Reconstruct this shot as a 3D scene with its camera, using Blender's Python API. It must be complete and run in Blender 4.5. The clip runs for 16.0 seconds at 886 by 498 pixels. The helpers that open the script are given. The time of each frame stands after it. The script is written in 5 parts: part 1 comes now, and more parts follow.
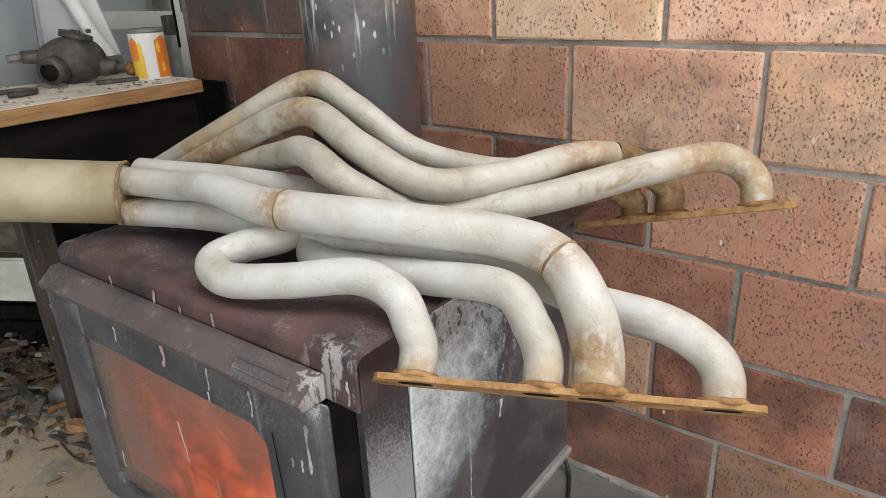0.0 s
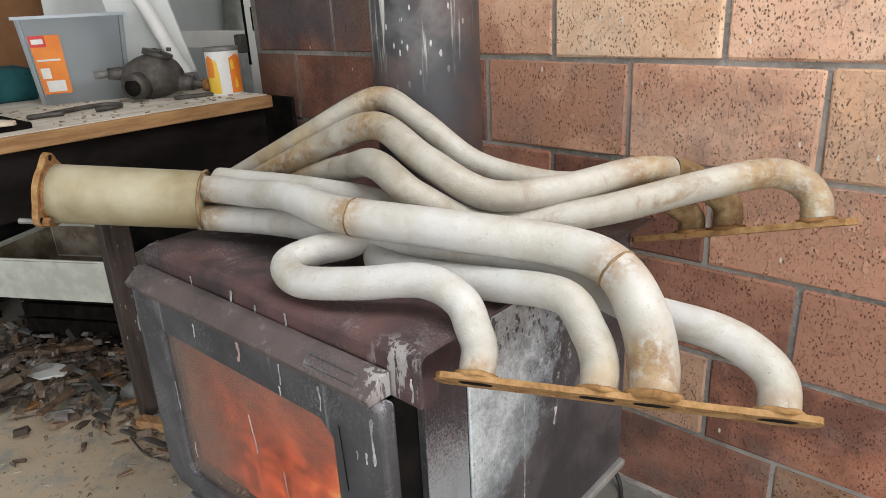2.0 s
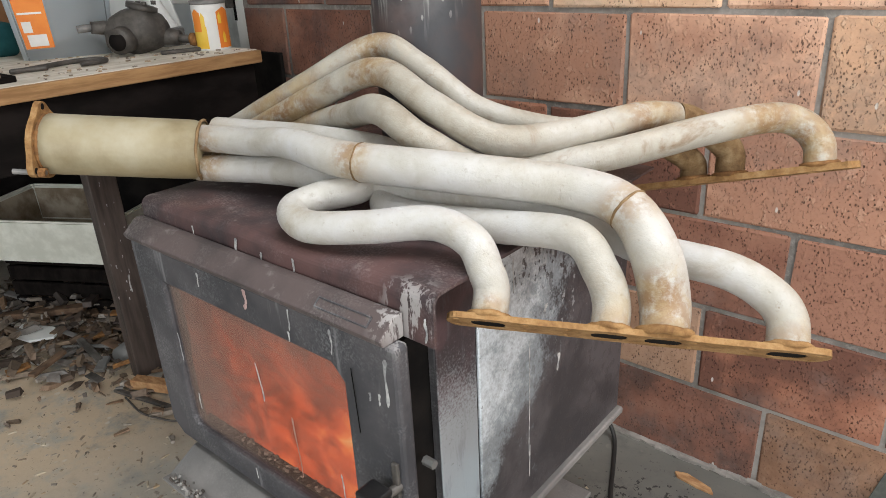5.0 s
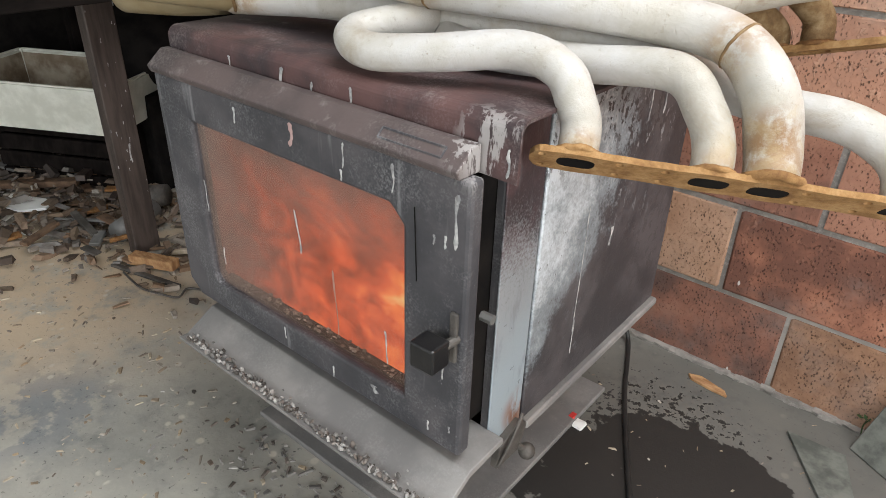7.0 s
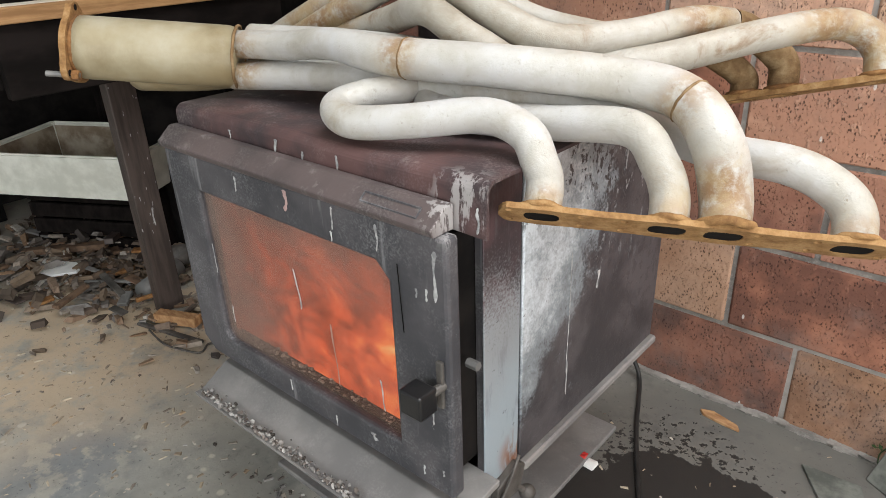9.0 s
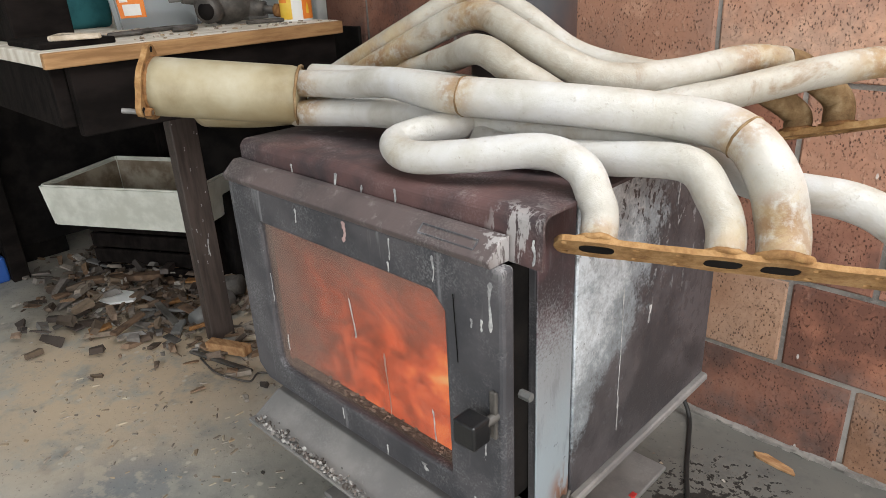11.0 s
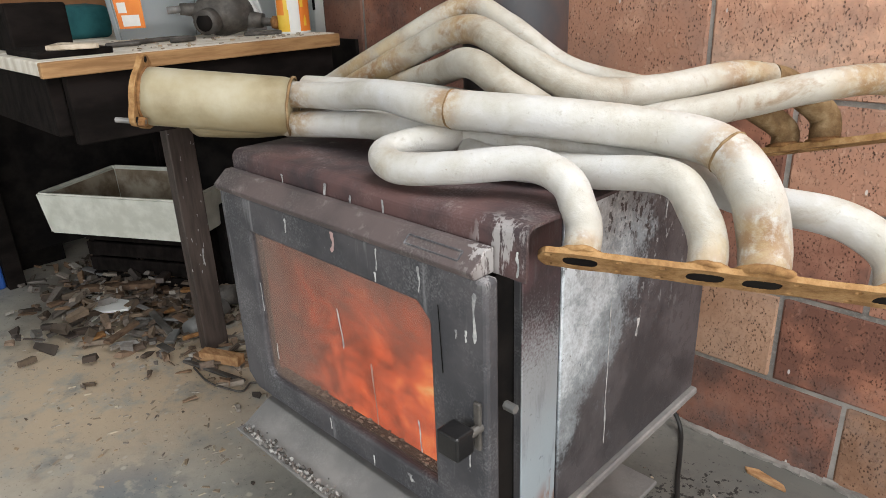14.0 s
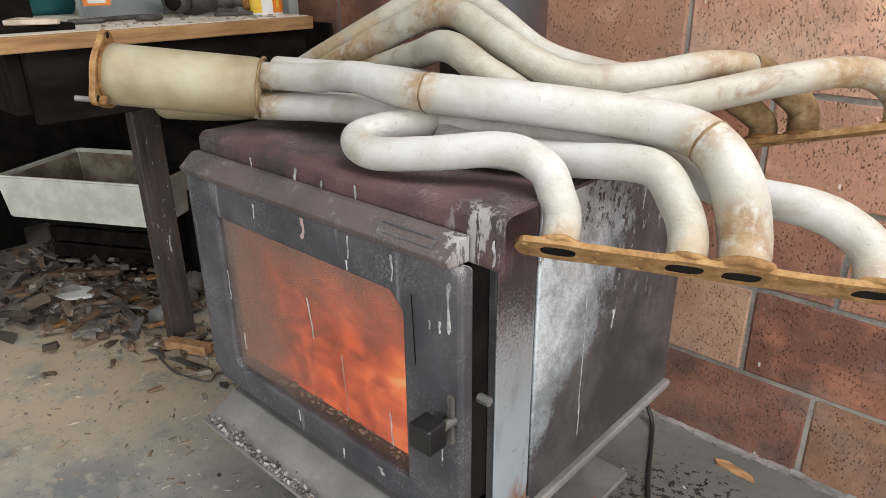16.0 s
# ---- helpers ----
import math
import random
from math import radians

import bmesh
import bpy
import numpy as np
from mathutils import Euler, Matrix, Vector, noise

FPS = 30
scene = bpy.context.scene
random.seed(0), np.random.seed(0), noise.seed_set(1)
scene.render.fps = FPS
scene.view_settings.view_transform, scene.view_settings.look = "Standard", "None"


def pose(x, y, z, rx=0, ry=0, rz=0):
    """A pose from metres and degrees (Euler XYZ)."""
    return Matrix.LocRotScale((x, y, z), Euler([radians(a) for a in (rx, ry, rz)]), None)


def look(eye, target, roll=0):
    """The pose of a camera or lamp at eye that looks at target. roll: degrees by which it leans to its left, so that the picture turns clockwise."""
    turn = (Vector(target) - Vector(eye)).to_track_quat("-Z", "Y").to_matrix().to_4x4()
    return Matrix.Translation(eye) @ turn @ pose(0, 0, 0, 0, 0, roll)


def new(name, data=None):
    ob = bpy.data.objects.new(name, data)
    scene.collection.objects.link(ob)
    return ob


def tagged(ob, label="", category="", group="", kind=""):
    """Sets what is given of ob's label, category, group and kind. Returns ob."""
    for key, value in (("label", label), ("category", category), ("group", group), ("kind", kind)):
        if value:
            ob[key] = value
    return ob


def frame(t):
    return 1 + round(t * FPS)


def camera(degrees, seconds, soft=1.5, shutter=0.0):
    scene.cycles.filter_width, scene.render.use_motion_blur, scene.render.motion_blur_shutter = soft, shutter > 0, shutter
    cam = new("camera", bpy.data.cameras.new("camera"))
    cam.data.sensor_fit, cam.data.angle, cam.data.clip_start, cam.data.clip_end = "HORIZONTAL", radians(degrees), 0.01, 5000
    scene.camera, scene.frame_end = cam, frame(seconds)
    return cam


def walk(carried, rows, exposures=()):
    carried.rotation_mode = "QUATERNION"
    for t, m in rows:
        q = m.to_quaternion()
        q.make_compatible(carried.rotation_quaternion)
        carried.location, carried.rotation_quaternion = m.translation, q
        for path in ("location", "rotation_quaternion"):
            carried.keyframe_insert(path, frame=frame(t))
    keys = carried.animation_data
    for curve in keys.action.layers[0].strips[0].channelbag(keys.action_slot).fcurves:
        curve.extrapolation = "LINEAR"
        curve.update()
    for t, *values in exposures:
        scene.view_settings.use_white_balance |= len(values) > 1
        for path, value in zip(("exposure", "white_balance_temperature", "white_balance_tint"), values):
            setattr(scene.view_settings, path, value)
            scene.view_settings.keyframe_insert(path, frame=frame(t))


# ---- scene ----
cam = camera(66.2, 16.0, soft=0.9)
PATH = [
    (0, (-0.037, 0.034, 1.134), (-1.167, 1.505, 0.386), -2.5),
    (0.5, (-0.042, 0.022, 1.139), (-1.222, 1.464, 0.412), -3.6),
    (1, (-0.033, 0.031, 1.145), (-1.207, 1.488, 0.44), -3.7),
    (1.5, (-0.03, 0.022, 1.139), (-1.207, 1.473, 0.426), -3.2),
    (2, (-0.022, -0.003, 1.139), (-1.28, 1.387, 0.441), -2.9),
    (2.5, (-0.021, 0.011, 1.135), (-1.237, 1.419, 0.402), -3.9),
    (3, (-0.024, 0.02, 1.143), (-1.222, 1.457, 0.437), -3.8),
    (3.5, (-0.013, 0.014, 1.142), (-1.216, 1.448, 0.437), -4.1),
    (4, (-0.002, 0.015, 1.133), (-1.189, 1.43, 0.367), -4.2),
    (4.2, (-0.005, 0.01, 1.136), (-1.209, 1.412, 0.372), -4.6),
    (6.3, (-0.095, -0.078, 1.041), (-1.263, 1.295, 0.174), -0.1),
    (6.5, (-0.098, -0.072, 1.032), (-1.264, 1.29, 0.147), -1.3),
    (7, (-0.133, -0.078, 0.999), (-1.226, 1.277, 0.015), 1.8),
    (7.3, (-0.133, -0.09, 0.986), (-1.259, 1.244, 0.011), 1.1),
    (7.5, (-0.129, -0.081, 1.015), (-1.285, 1.243, 0.06), -1.4),
    (8, (-0.084, -0.074, 1.027), (-1.231, 1.302, 0.137), -2.0),
    (8.5, (-0.058, -0.082, 1.031), (-1.244, 1.248, 0.123), -2.4),
    (9, (-0.068, -0.073, 1.034), (-1.264, 1.27, 0.158), -2.1),
    (9.5, (-0.078, -0.097, 1.039), (-1.379, 1.155, 0.179), -2.2),
    (9.7, (-0.079, -0.101, 1.038), (-1.388, 1.16, 0.203), -2.3),
    (11.8, (-0.063, -0.091, 1.037), (-1.365, 1.219, 0.271), -3.3),
    (12, (-0.064, -0.085, 1.035), (-1.341, 1.241, 0.254), -2.9),
    (12.5, (-0.066, -0.077, 1.031), (-1.329, 1.253, 0.234), -2.9),
    (13, (-0.068, -0.079, 1.032), (-1.334, 1.246, 0.23), -3.0),
    (13.5, (-0.061, -0.083, 1.031), (-1.342, 1.237, 0.246), -2.5),
    (14, (-0.053, -0.091, 1.037), (-1.371, 1.218, 0.296), -2.2),
    (14.5, (-0.055, -0.085, 1.036), (-1.346, 1.254, 0.299), -1.6),
    (15, (-0.061, -0.1, 1.032), (-1.406, 1.164, 0.26), -1.9),
    (15.5, (-0.07, -0.083, 1.024), (-1.333, 1.256, 0.24), -0.7),
    (16, (-0.069, -0.077, 1.026), (-1.322, 1.278, 0.257), -0.6),
]
walk(cam, [(t, look(eye, target, roll)) for t, eye, target, roll in PATH], exposures=[(0.0, -0.22), (4.2, -0.20), (6.5, 0.03), (9.5, 0.0), (12.0, 0.0), (16.0, -0.02)])

# ---- world and light ----
world = bpy.data.worlds.new("world")
scene.world = world
world.use_nodes = True
wn = world.node_tree
bg = wn.nodes["Background"]
sky = wn.nodes.new("ShaderNodeTexSky")
sky.sky_type = "NISHITA"
sky.sun_disc = False
sky.sun_elevation = radians(42)
sky.sun_rotation = radians(120)
wn.links.new(sky.outputs[0], bg.inputs[0])
bg.inputs[1].default_value = 0.07


def area(name, eye, target, sx, sy, power, color):
    data = bpy.data.lights.new(name, "AREA")
    data.shape, data.size, data.size_y, data.energy, data.color = "RECTANGLE", sx, sy, power, color
    ob = new(name, data)
    ob.matrix_world = look(eye, target)
    return ob


area("doorway_daylight", (2.12, -0.75, 1.25), (0.0, 0.1, 1.1), 2.9, 2.0, 80, (0.97, 0.955, 0.925))
area("roller_door_daylight", (-0.3, -2.52, 1.2), (-0.4, 0.0, 0.7), 3.8, 2.2, 52, (0.97, 0.99, 1.0))
area("rooflight_daylight", (0.35, 0.52, 2.66), (0.33, 0.54, 0.0), 1.5, 1.2, 66, (0.97, 0.99, 1.0))

# ---- node helpers ----


class Mat:
    """A small builder for procedural materials."""

    def __init__(self, name):
        self.m = bpy.data.materials.new(name)
        self.m.use_nodes = True
        self.t = self.m.node_tree
        self.b = self.t.nodes["Principled BSDF"]
        self.geo = self.t.nodes.new("ShaderNodeNewGeometry")
        self.pos = self.geo.outputs["Position"]

    def node(self, kind, **props):
        n = self.t.nodes.new(kind)
        for k, v in props.items():
            n.inputs[k].default_value = v
        return n

    def link(self, a, b):
        self.t.links.new(a, b)

    def val(self, socket, v):
        if isinstance(v, bpy.types.NodeSocket):
            self.link(v, socket)
        else:
            socket.default_value = v

    def math(self, op, a, b=0.0, clamp=False):
        n = self.t.nodes.new("ShaderNodeMath")
        n.operation, n.use_clamp = op, clamp
        self.val(n.inputs[0], a), self.val(n.inputs[1], b)
        return n.outputs[0]

    def scaled(self, sx, sy, sz, shift=None):
        n = self.t.nodes.new("ShaderNodeMapping")
        n.inputs["Scale"].default_value = (sx, sy, sz)
        if shift is not None:
            self.link(shift, n.inputs["Location"])
        self.link(self.pos, n.inputs["Vector"])
        return n.outputs[0]

    def noise(self, scale, detail=5.0, rough=0.6, vec=None, dist=0.0):
        n = self.node("ShaderNodeTexNoise", Scale=scale, Detail=detail, Roughness=rough, Distortion=dist)
        self.link(vec if vec is not None else self.pos, n.inputs["Vector"])
        return n.outputs["Fac"]

    def cells(self, scale, vec=None, out="Distance"):
        n = self.node("ShaderNodeTexVoronoi", Scale=scale)
        self.link(vec if vec is not None else self.pos, n.inputs["Vector"])
        return n.outputs[out]

    def ramp(self, fac, *stops):
        n = self.t.nodes.new("ShaderNodeValToRGB")
        e = n.color_ramp.elements
        while len(e) < len(stops):
            e.new(0.5)
        for el, (p, c) in zip(e, stops):
            el.position = p
            el.color = (c, c, c, 1) if isinstance(c, (int, float)) else (*c, 1)
        self.link(fac, n.inputs[0])
        return n.outputs[0]

    def mix(self, fac, a, b):
        n = self.t.nodes.new("ShaderNodeMix")
        n.data_type = "RGBA"
        self.val(n.inputs[0], fac)
        for s, v in ((n.inputs[6], a), (n.inputs[7], b)):
            if isinstance(v, tuple):
                v = (*v, 1)
            self.val(s, v)
        return n.outputs[2]

    def axis(self, i):
        n = self.t.nodes.new("ShaderNodeSeparateXYZ")
        self.link(self.pos, n.inputs[0])
        return n.outputs[i]

    def step(self, v, lo, hi):
        n = self.t.nodes.new("ShaderNodeMapRange")
        n.interpolation_type = "SMOOTHSTEP"
        self.link(v, n.inputs[0])
        n.inputs[1].default_value, n.inputs[2].default_value = lo, hi
        return n.outputs[0]

    def near(self, x, y, z, lo, hi):
        """1 within lo metres of a place, 0 past hi."""
        n = self.t.nodes.new("ShaderNodeVectorMath")
        n.operation = "DISTANCE"
        self.link(self.pos, n.inputs[0])
        n.inputs[1].default_value = (x, y, z)
        s = self.step(n.outputs["Value"], lo, hi)
        return self.math("SUBTRACT", 1.0, s)

    def done(self, color, rough=0.7, metal=0.0, height=None, bump=0.3, dist=0.002, spec=0.5):
        b = self.b
        if isinstance(color, tuple):
            color = (*color, 1)
        self.val(b.inputs["Base Color"], color)
        self.val(b.inputs["Roughness"], rough)
        self.val(b.inputs["Metallic"], metal)
        b.inputs["Specular IOR Level"].default_value = spec
        if height is not None:
            n = self.node("ShaderNodeBump", Strength=bump, Distance=dist)
            self.link(height, n.inputs["Height"])
            self.link(n.outputs[0], b.inputs["Normal"])
        return self.m


# ---- materials ----


def brick_material(name, dark, mid, light):
    m = Mat(name)
    info = m.t.nodes.new("ShaderNodeObjectInfo")
    rnd = info.outputs["Random"]
    v = m.scaled(1, 1, 1, m.math("MULTIPLY", rnd, 37.0))
    vs = m.scaled(1.0, 1.0, 0.58, m.math("MULTIPLY", rnd, 19.0))
    tone = m.math("ADD", m.math("MULTIPLY", m.noise(7.0, 4, 0.6, v), 0.75), m.math("MULTIPLY", m.math("SUBTRACT", rnd, 0.5), 0.35))
    col = m.ramp(tone, (0.24, dark), (0.37, mid), (0.52, light))
    grain = m.noise(130.0, 3, 0.7, v)
    col = m.mix(m.math("MULTIPLY", m.step(grain, 0.5, 0.75), 0.3), col, tuple(c * 0.55 for c in mid))
    vg = m.scaled(1.0, 1.0, 0.62, m.math("MULTIPLY", rnd, 23.0))
    dots = m.math("ADD", m.cells(170.0, vg), m.math("MULTIPLY", m.math("SUBTRACT", m.noise(420.0, 3, 0.6, v), 0.5), 0.55))
    pit = m.math("MULTIPLY", m.math("SUBTRACT", 1.0, m.step(dots, 0.17, 0.30)), m.step(m.noise(26.0, 3, 0.6, v), 0.42, 0.56))
    fine_pit = m.step(m.noise(340.0, 2, 0.5, vs), 0.65, 0.70)
    pit = m.math("MAXIMUM", pit, m.math("MULTIPLY", fine_pit, 0.7))
    ridge = m.step(m.noise(85.0, 3, 0.6, vg), 0.56, 0.66)
    col = m.mix(m.math("MULTIPLY", ridge, 0.22), col, light)
    col = m.mix(m.math("MULTIPLY", pit, 0.75), col, (0.045, 0.022, 0.016))
    # smoke stain round the flue
    soot = m.math("MULTIPLY", m.math("SUBTRACT", 1.0, m.step(m.axis(0), -1.35, -0.95)), m.step(m.noise(3.2, 4, 0.6), 0.25, 0.6))
    high = m.step(m.math("ADD", m.axis(2), m.math("MULTIPLY", m.noise(9.0, 4), 0.22)), 1.08, 1.2)
    soot2 = m.math("MULTIPLY", m.math("SUBTRACT", 1.0, m.step(m.axis(0), -1.62, -1.3)), high)
    col = m.mix(m.math("MULTIPLY", soot, 0.42), col, (0.055, 0.03, 0.028))
    col = m.mix(m.math("MULTIPLY", soot2, 0.75), col, (0.075, 0.082, 0.092))
    # pale lime specks and a greyish bloom
    bloom = m.step(m.noise(5.3, 6, 0.7), 0.48, 0.7)
    col = m.mix(m.math("MULTIPLY", bloom, 0.28), col, (0.24, 0.2, 0.18))
    film = m.math("MULTIPLY", m.step(m.noise(2.6, 5, 0.68), 0.47, 0.63), m.step(m.noise(38.0, 4, 0.7), 0.3, 0.6))
    col = m.mix(m.math("MULTIPLY", film, 0.3), col, (0.125, 0.105, 0.098))
    speck = m.math("MULTIPLY", m.math("SUBTRACT", 1.0, m.step(m.cells(16.0, m.scaled(1, 1, 0.45)), 0.03, 0.05)), 0.75)
    col = m.mix(speck, col, (0.62, 0.6, 0.56))
    h = m.math("SUBTRACT", m.math("ADD", m.math("MULTIPLY", grain, 0.25), m.math("MULTIPLY", ridge, 0.28)), m.math("MULTIPLY", pit, 0.9))
    return m.done(col, 0.9, 0, h, 0.9, 0.005, 0.25)


# the orange is red block lightened for the light on the upper right wall
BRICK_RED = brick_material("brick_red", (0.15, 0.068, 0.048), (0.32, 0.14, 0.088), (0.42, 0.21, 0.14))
BRICK_ORANGE_LIT = brick_material("brick_orange_lit", (0.40, 0.208, 0.138), (0.60, 0.352, 0.238), (0.70, 0.455, 0.325))
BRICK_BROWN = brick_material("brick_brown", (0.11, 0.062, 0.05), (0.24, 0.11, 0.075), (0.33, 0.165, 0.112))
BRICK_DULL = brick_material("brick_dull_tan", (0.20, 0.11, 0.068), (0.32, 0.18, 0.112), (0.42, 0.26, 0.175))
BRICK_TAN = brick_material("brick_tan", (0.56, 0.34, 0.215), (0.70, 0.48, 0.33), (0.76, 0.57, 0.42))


def mortar():
    m = Mat("mortar")
    n = m.noise(90.0, 4, 0.7)
    big = m.noise(5.0, 4, 0.6)
    col = m.mix(m.step(big, 0.35, 0.65), (0.15, 0.138, 0.126), (0.31, 0.285, 0.26))
    col = m.mix(m.math("MULTIPLY", m.step(n, 0.45, 0.7), 0.5), col, (0.36, 0.335, 0.305))
    return m.done(col, 0.95, 0, n, 0.8, 0.004, 0.2)


MORTAR = mortar()


def concrete():
    m = Mat("concrete_floor")
    big = m.noise(2.3, 6, 0.62)
    mid = m.noise(13.0, 6, 0.65)
    fine = m.noise(160.0, 3, 0.7)
    col = m.ramp(big, (0.3, (0.215, 0.216, 0.198)), (0.52, (0.36, 0.35, 0.31)), (0.7, (0.48, 0.445, 0.38)))
    col = m.mix(m.math("MULTIPLY", m.step(mid, 0.5, 0.72), 0.45), col, (0.095, 0.105, 0.11))
    # sawdust and soil trodden in beside the bench
    dust = m.math("MULTIPLY", m.near(-1.95, 0.47, 0.0, 0.2, 0.72), m.step(m.noise(8.0, 6, 0.7), 0.33, 0.54))
    col = m.mix(m.math("MULTIPLY", dust, 0.85), col, (0.56, 0.435, 0.30))
    # heap of sweepings under the bench
    heap = m.math("MULTIPLY", m.near(-2.6, 0.85, 0.0, 0.2, 0.55), 0.7)
    col = m.mix(heap, col, (0.16, 0.118, 0.088))
    scuff = m.math("MULTIPLY", m.step(m.noise(31.0, 6, 0.72), 0.55, 0.68), m.step(m.noise(4.0, 3), 0.4, 0.6))
    col = m.mix(m.math("MULTIPLY", scuff, 0.55), col, (0.42, 0.39, 0.33))
    grit = m.step(m.noise(75.0, 4, 0.7), 0.60, 0.68)
    col = m.mix(m.math("MULTIPLY", grit, 0.6), col, (0.05, 0.047, 0.042))
    # blue-grey paint stain
    blue = m.math("MULTIPLY", m.near(-1.42, 0.22, 0.0, 0.05, 0.2), m.step(m.noise(14.0, 4), 0.42, 0.5))
    col = m.mix(m.math("MULTIPLY", blue, 0.5), col, (0.09, 0.12, 0.16))
    # white paint spots
    cell = m.cells(24.0, None, "Distance")
    pick = m.step(m.noise(9.0, 3, 0.6), 0.53, 0.6)
    spot = m.math("MULTIPLY", m.math("SUBTRACT", 1.0, m.step(m.math("ADD", cell, m.math("MULTIPLY", mid, 0.35)), 0.30, 0.42)), pick)
    col = m.mix(m.math("MULTIPLY", spot, 0.75), col, (0.56, 0.52, 0.44))
    # wet patches by the wall
    wetzone = m.math("ADD", m.math("MULTIPLY", m.near(-0.33, 0.82, 0.0, 0.10, 0.42), 0.75), m.math("MULTIPLY", m.math("SUBTRACT", m.noise(11.0, 4, 0.6), 0.5), 0.8))
    wet = m.step(wetzone, 0.39, 0.41)
    zone2 = m.math("ADD", m.math("MULTIPLY", m.near(-0.42, 0.98, 0.0, 0.1, 0.46), 0.4), m.math("SUBTRACT", m.noise(58.0, 4, 0.65), 0.5))
    wet = m.math("MAXIMUM", wet, m.step(zone2, 0.42, 0.45))
    # broad dark zone by the wall: damp, plus dimness painted into the concrete
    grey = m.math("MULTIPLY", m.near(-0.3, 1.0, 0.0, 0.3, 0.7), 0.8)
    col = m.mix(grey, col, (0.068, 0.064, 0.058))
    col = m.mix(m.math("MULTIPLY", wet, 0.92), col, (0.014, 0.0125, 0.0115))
    rough = m.mix(wet, (0.85,) * 3, (0.55,) * 3)
    h = m.math("ADD", m.math("MULTIPLY", fine, 0.3), mid)
    return m.done(col, rough, 0, h, 0.35, 0.004, 0.4)


CONCRETE = concrete()


def tube_paint(name, low, mid_c, high, top, grime, stain, brown):
    """Chalky heat coating: brown where it was welded and where soot ran, chipped in small flakes."""
    m = Mat(name)
    big = m.noise(7.0, 5, 0.6)
    fine = m.noise(190.0, 3, 0.65)
    mid = m.noise(27.0, 5, 0.68, None, 0.5)
    col = m.ramp(m.math("ADD", m.math("MULTIPLY", big, 0.65), m.math("MULTIPLY", mid, 0.35)), (0.30, low), (0.43, mid_c), (0.54, high), (0.68, top))
    runs = m.step(m.noise(13.0, 6, 0.7, None, 0.5), 0.54, 0.70)
    col = m.mix(m.math("MULTIPLY", runs, stain), col, grime)
    flake = m.step(m.noise(120.0, 4, 0.72), 0.62, 0.66)
    col = m.mix(m.math("MULTIPLY", flake, 0.35), col, (0.30, 0.26, 0.20))
    # each weld, kink and end is browned
    for x, y, z, r in brown:
        f = m.math("MULTIPLY", m.near(x, y, z, r * 0.3, r * 1.3), m.step(m.noise(60.0, 5, 0.72), 0.34, 0.58))
        col = m.mix(m.math("MULTIPLY", f, 0.9), col, (0.23, 0.12, 0.042))
        f = m.math("MULTIPLY", m.near(x, y, z, r * 0.6, r * 1.9), m.step(mid, 0.40, 0.62))
        col = m.mix(m.math("MULTIPLY", f, 0.5), col, (0.36, 0.275, 0.15))
    nick = m.math("MULTIPLY", m.step(m.noise(75.0, 4, 0.7), 0.70, 0.73), 0.7)
    col = m.mix(nick, col, (0.24, 0.19, 0.14))
    crinkle = m.noise(330.0, 4, 0.65)
    h = m.math("ADD", crinkle, m.math("MULTIPLY", flake, -0.6))
    return m.done(col, m.ramp(fine, (0.3, 0.34), (0.7, 0.55)), 0, h, 0.55, 0.0017, 0.5)


TUBE = tube_paint("flaking_white_heat_coating", (0.31, 0.285, 0.235), (0.405, 0.385, 0.34), (0.475, 0.465, 0.44), (0.53, 0.53, 0.535), (0.30, 0.235, 0.15), 0.42,
                  ((-0.655, 0.525, 0.888, 0.032), (-0.335, 0.618, 0.852, 0.036), (-0.267, 0.573, 0.752, 0.042), (-0.275, 0.575, 0.79, 0.03), (-0.42, 0.48, 0.768, 0.02), (-0.312, 0.546, 0.757, 0.02), (-0.163, 0.634, 0.745, 0.022), (-0.98, 0.51, 0.85, 0.05)))
TUBE_REAR = tube_paint("sooty_beige_heat_coating", (0.22, 0.185, 0.135), (0.33, 0.30, 0.245), (0.41, 0.39, 0.345), (0.47, 0.47, 0.465), (0.19, 0.115, 0.055), 0.85,
                       ((-0.825, 0.745, 0.991, 0.05), (-0.752, 0.669, 0.967, 0.045), (-0.43, 0.86, 0.90, 0.05), (-0.245, 0.975, 0.86, 0.05), (-0.30, 0.94, 0.89, 0.05), (-0.90, 0.66, 0.91, 0.05), (-1.0, 0.67, 0.88, 0.06), (-0.95, 0.63, 0.89, 0.05)))


def collector_paint():
    m = Mat("yellowed_heat_coating")
    big = m.noise(11.0, 5, 0.6)
    fine = m.noise(170.0, 3, 0.65)
    col = m.ramp(big, (0.3, (0.23, 0.185, 0.105)), (0.52, (0.33, 0.285, 0.185)), (0.75, (0.40, 0.365, 0.275)))
    # browner low down: the pipe's shaded underside put into the colour
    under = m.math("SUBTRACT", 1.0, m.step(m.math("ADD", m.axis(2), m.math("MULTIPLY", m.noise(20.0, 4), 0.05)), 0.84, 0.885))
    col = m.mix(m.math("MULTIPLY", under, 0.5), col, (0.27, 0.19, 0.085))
    return m.done(col, 0.42, 0, fine, 0.25, 0.0015)


COLLECTOR = collector_paint()


def rust(name, a, b, c):
    m = Mat(name)
    n = m.noise(45.0, 6, 0.7)
    f = m.noise(220.0, 3, 0.7)
    col = m.ramp(n, (0.3, a), (0.5, b), (0.7, c))
    col = m.mix(m.math("MULTIPLY", m.step(f, 0.55, 0.75), 0.45), col, a)
    return m.done(col, 0.82, 0.0, m.math("ADD", n, f), 0.5, 0.0025, 0.3)


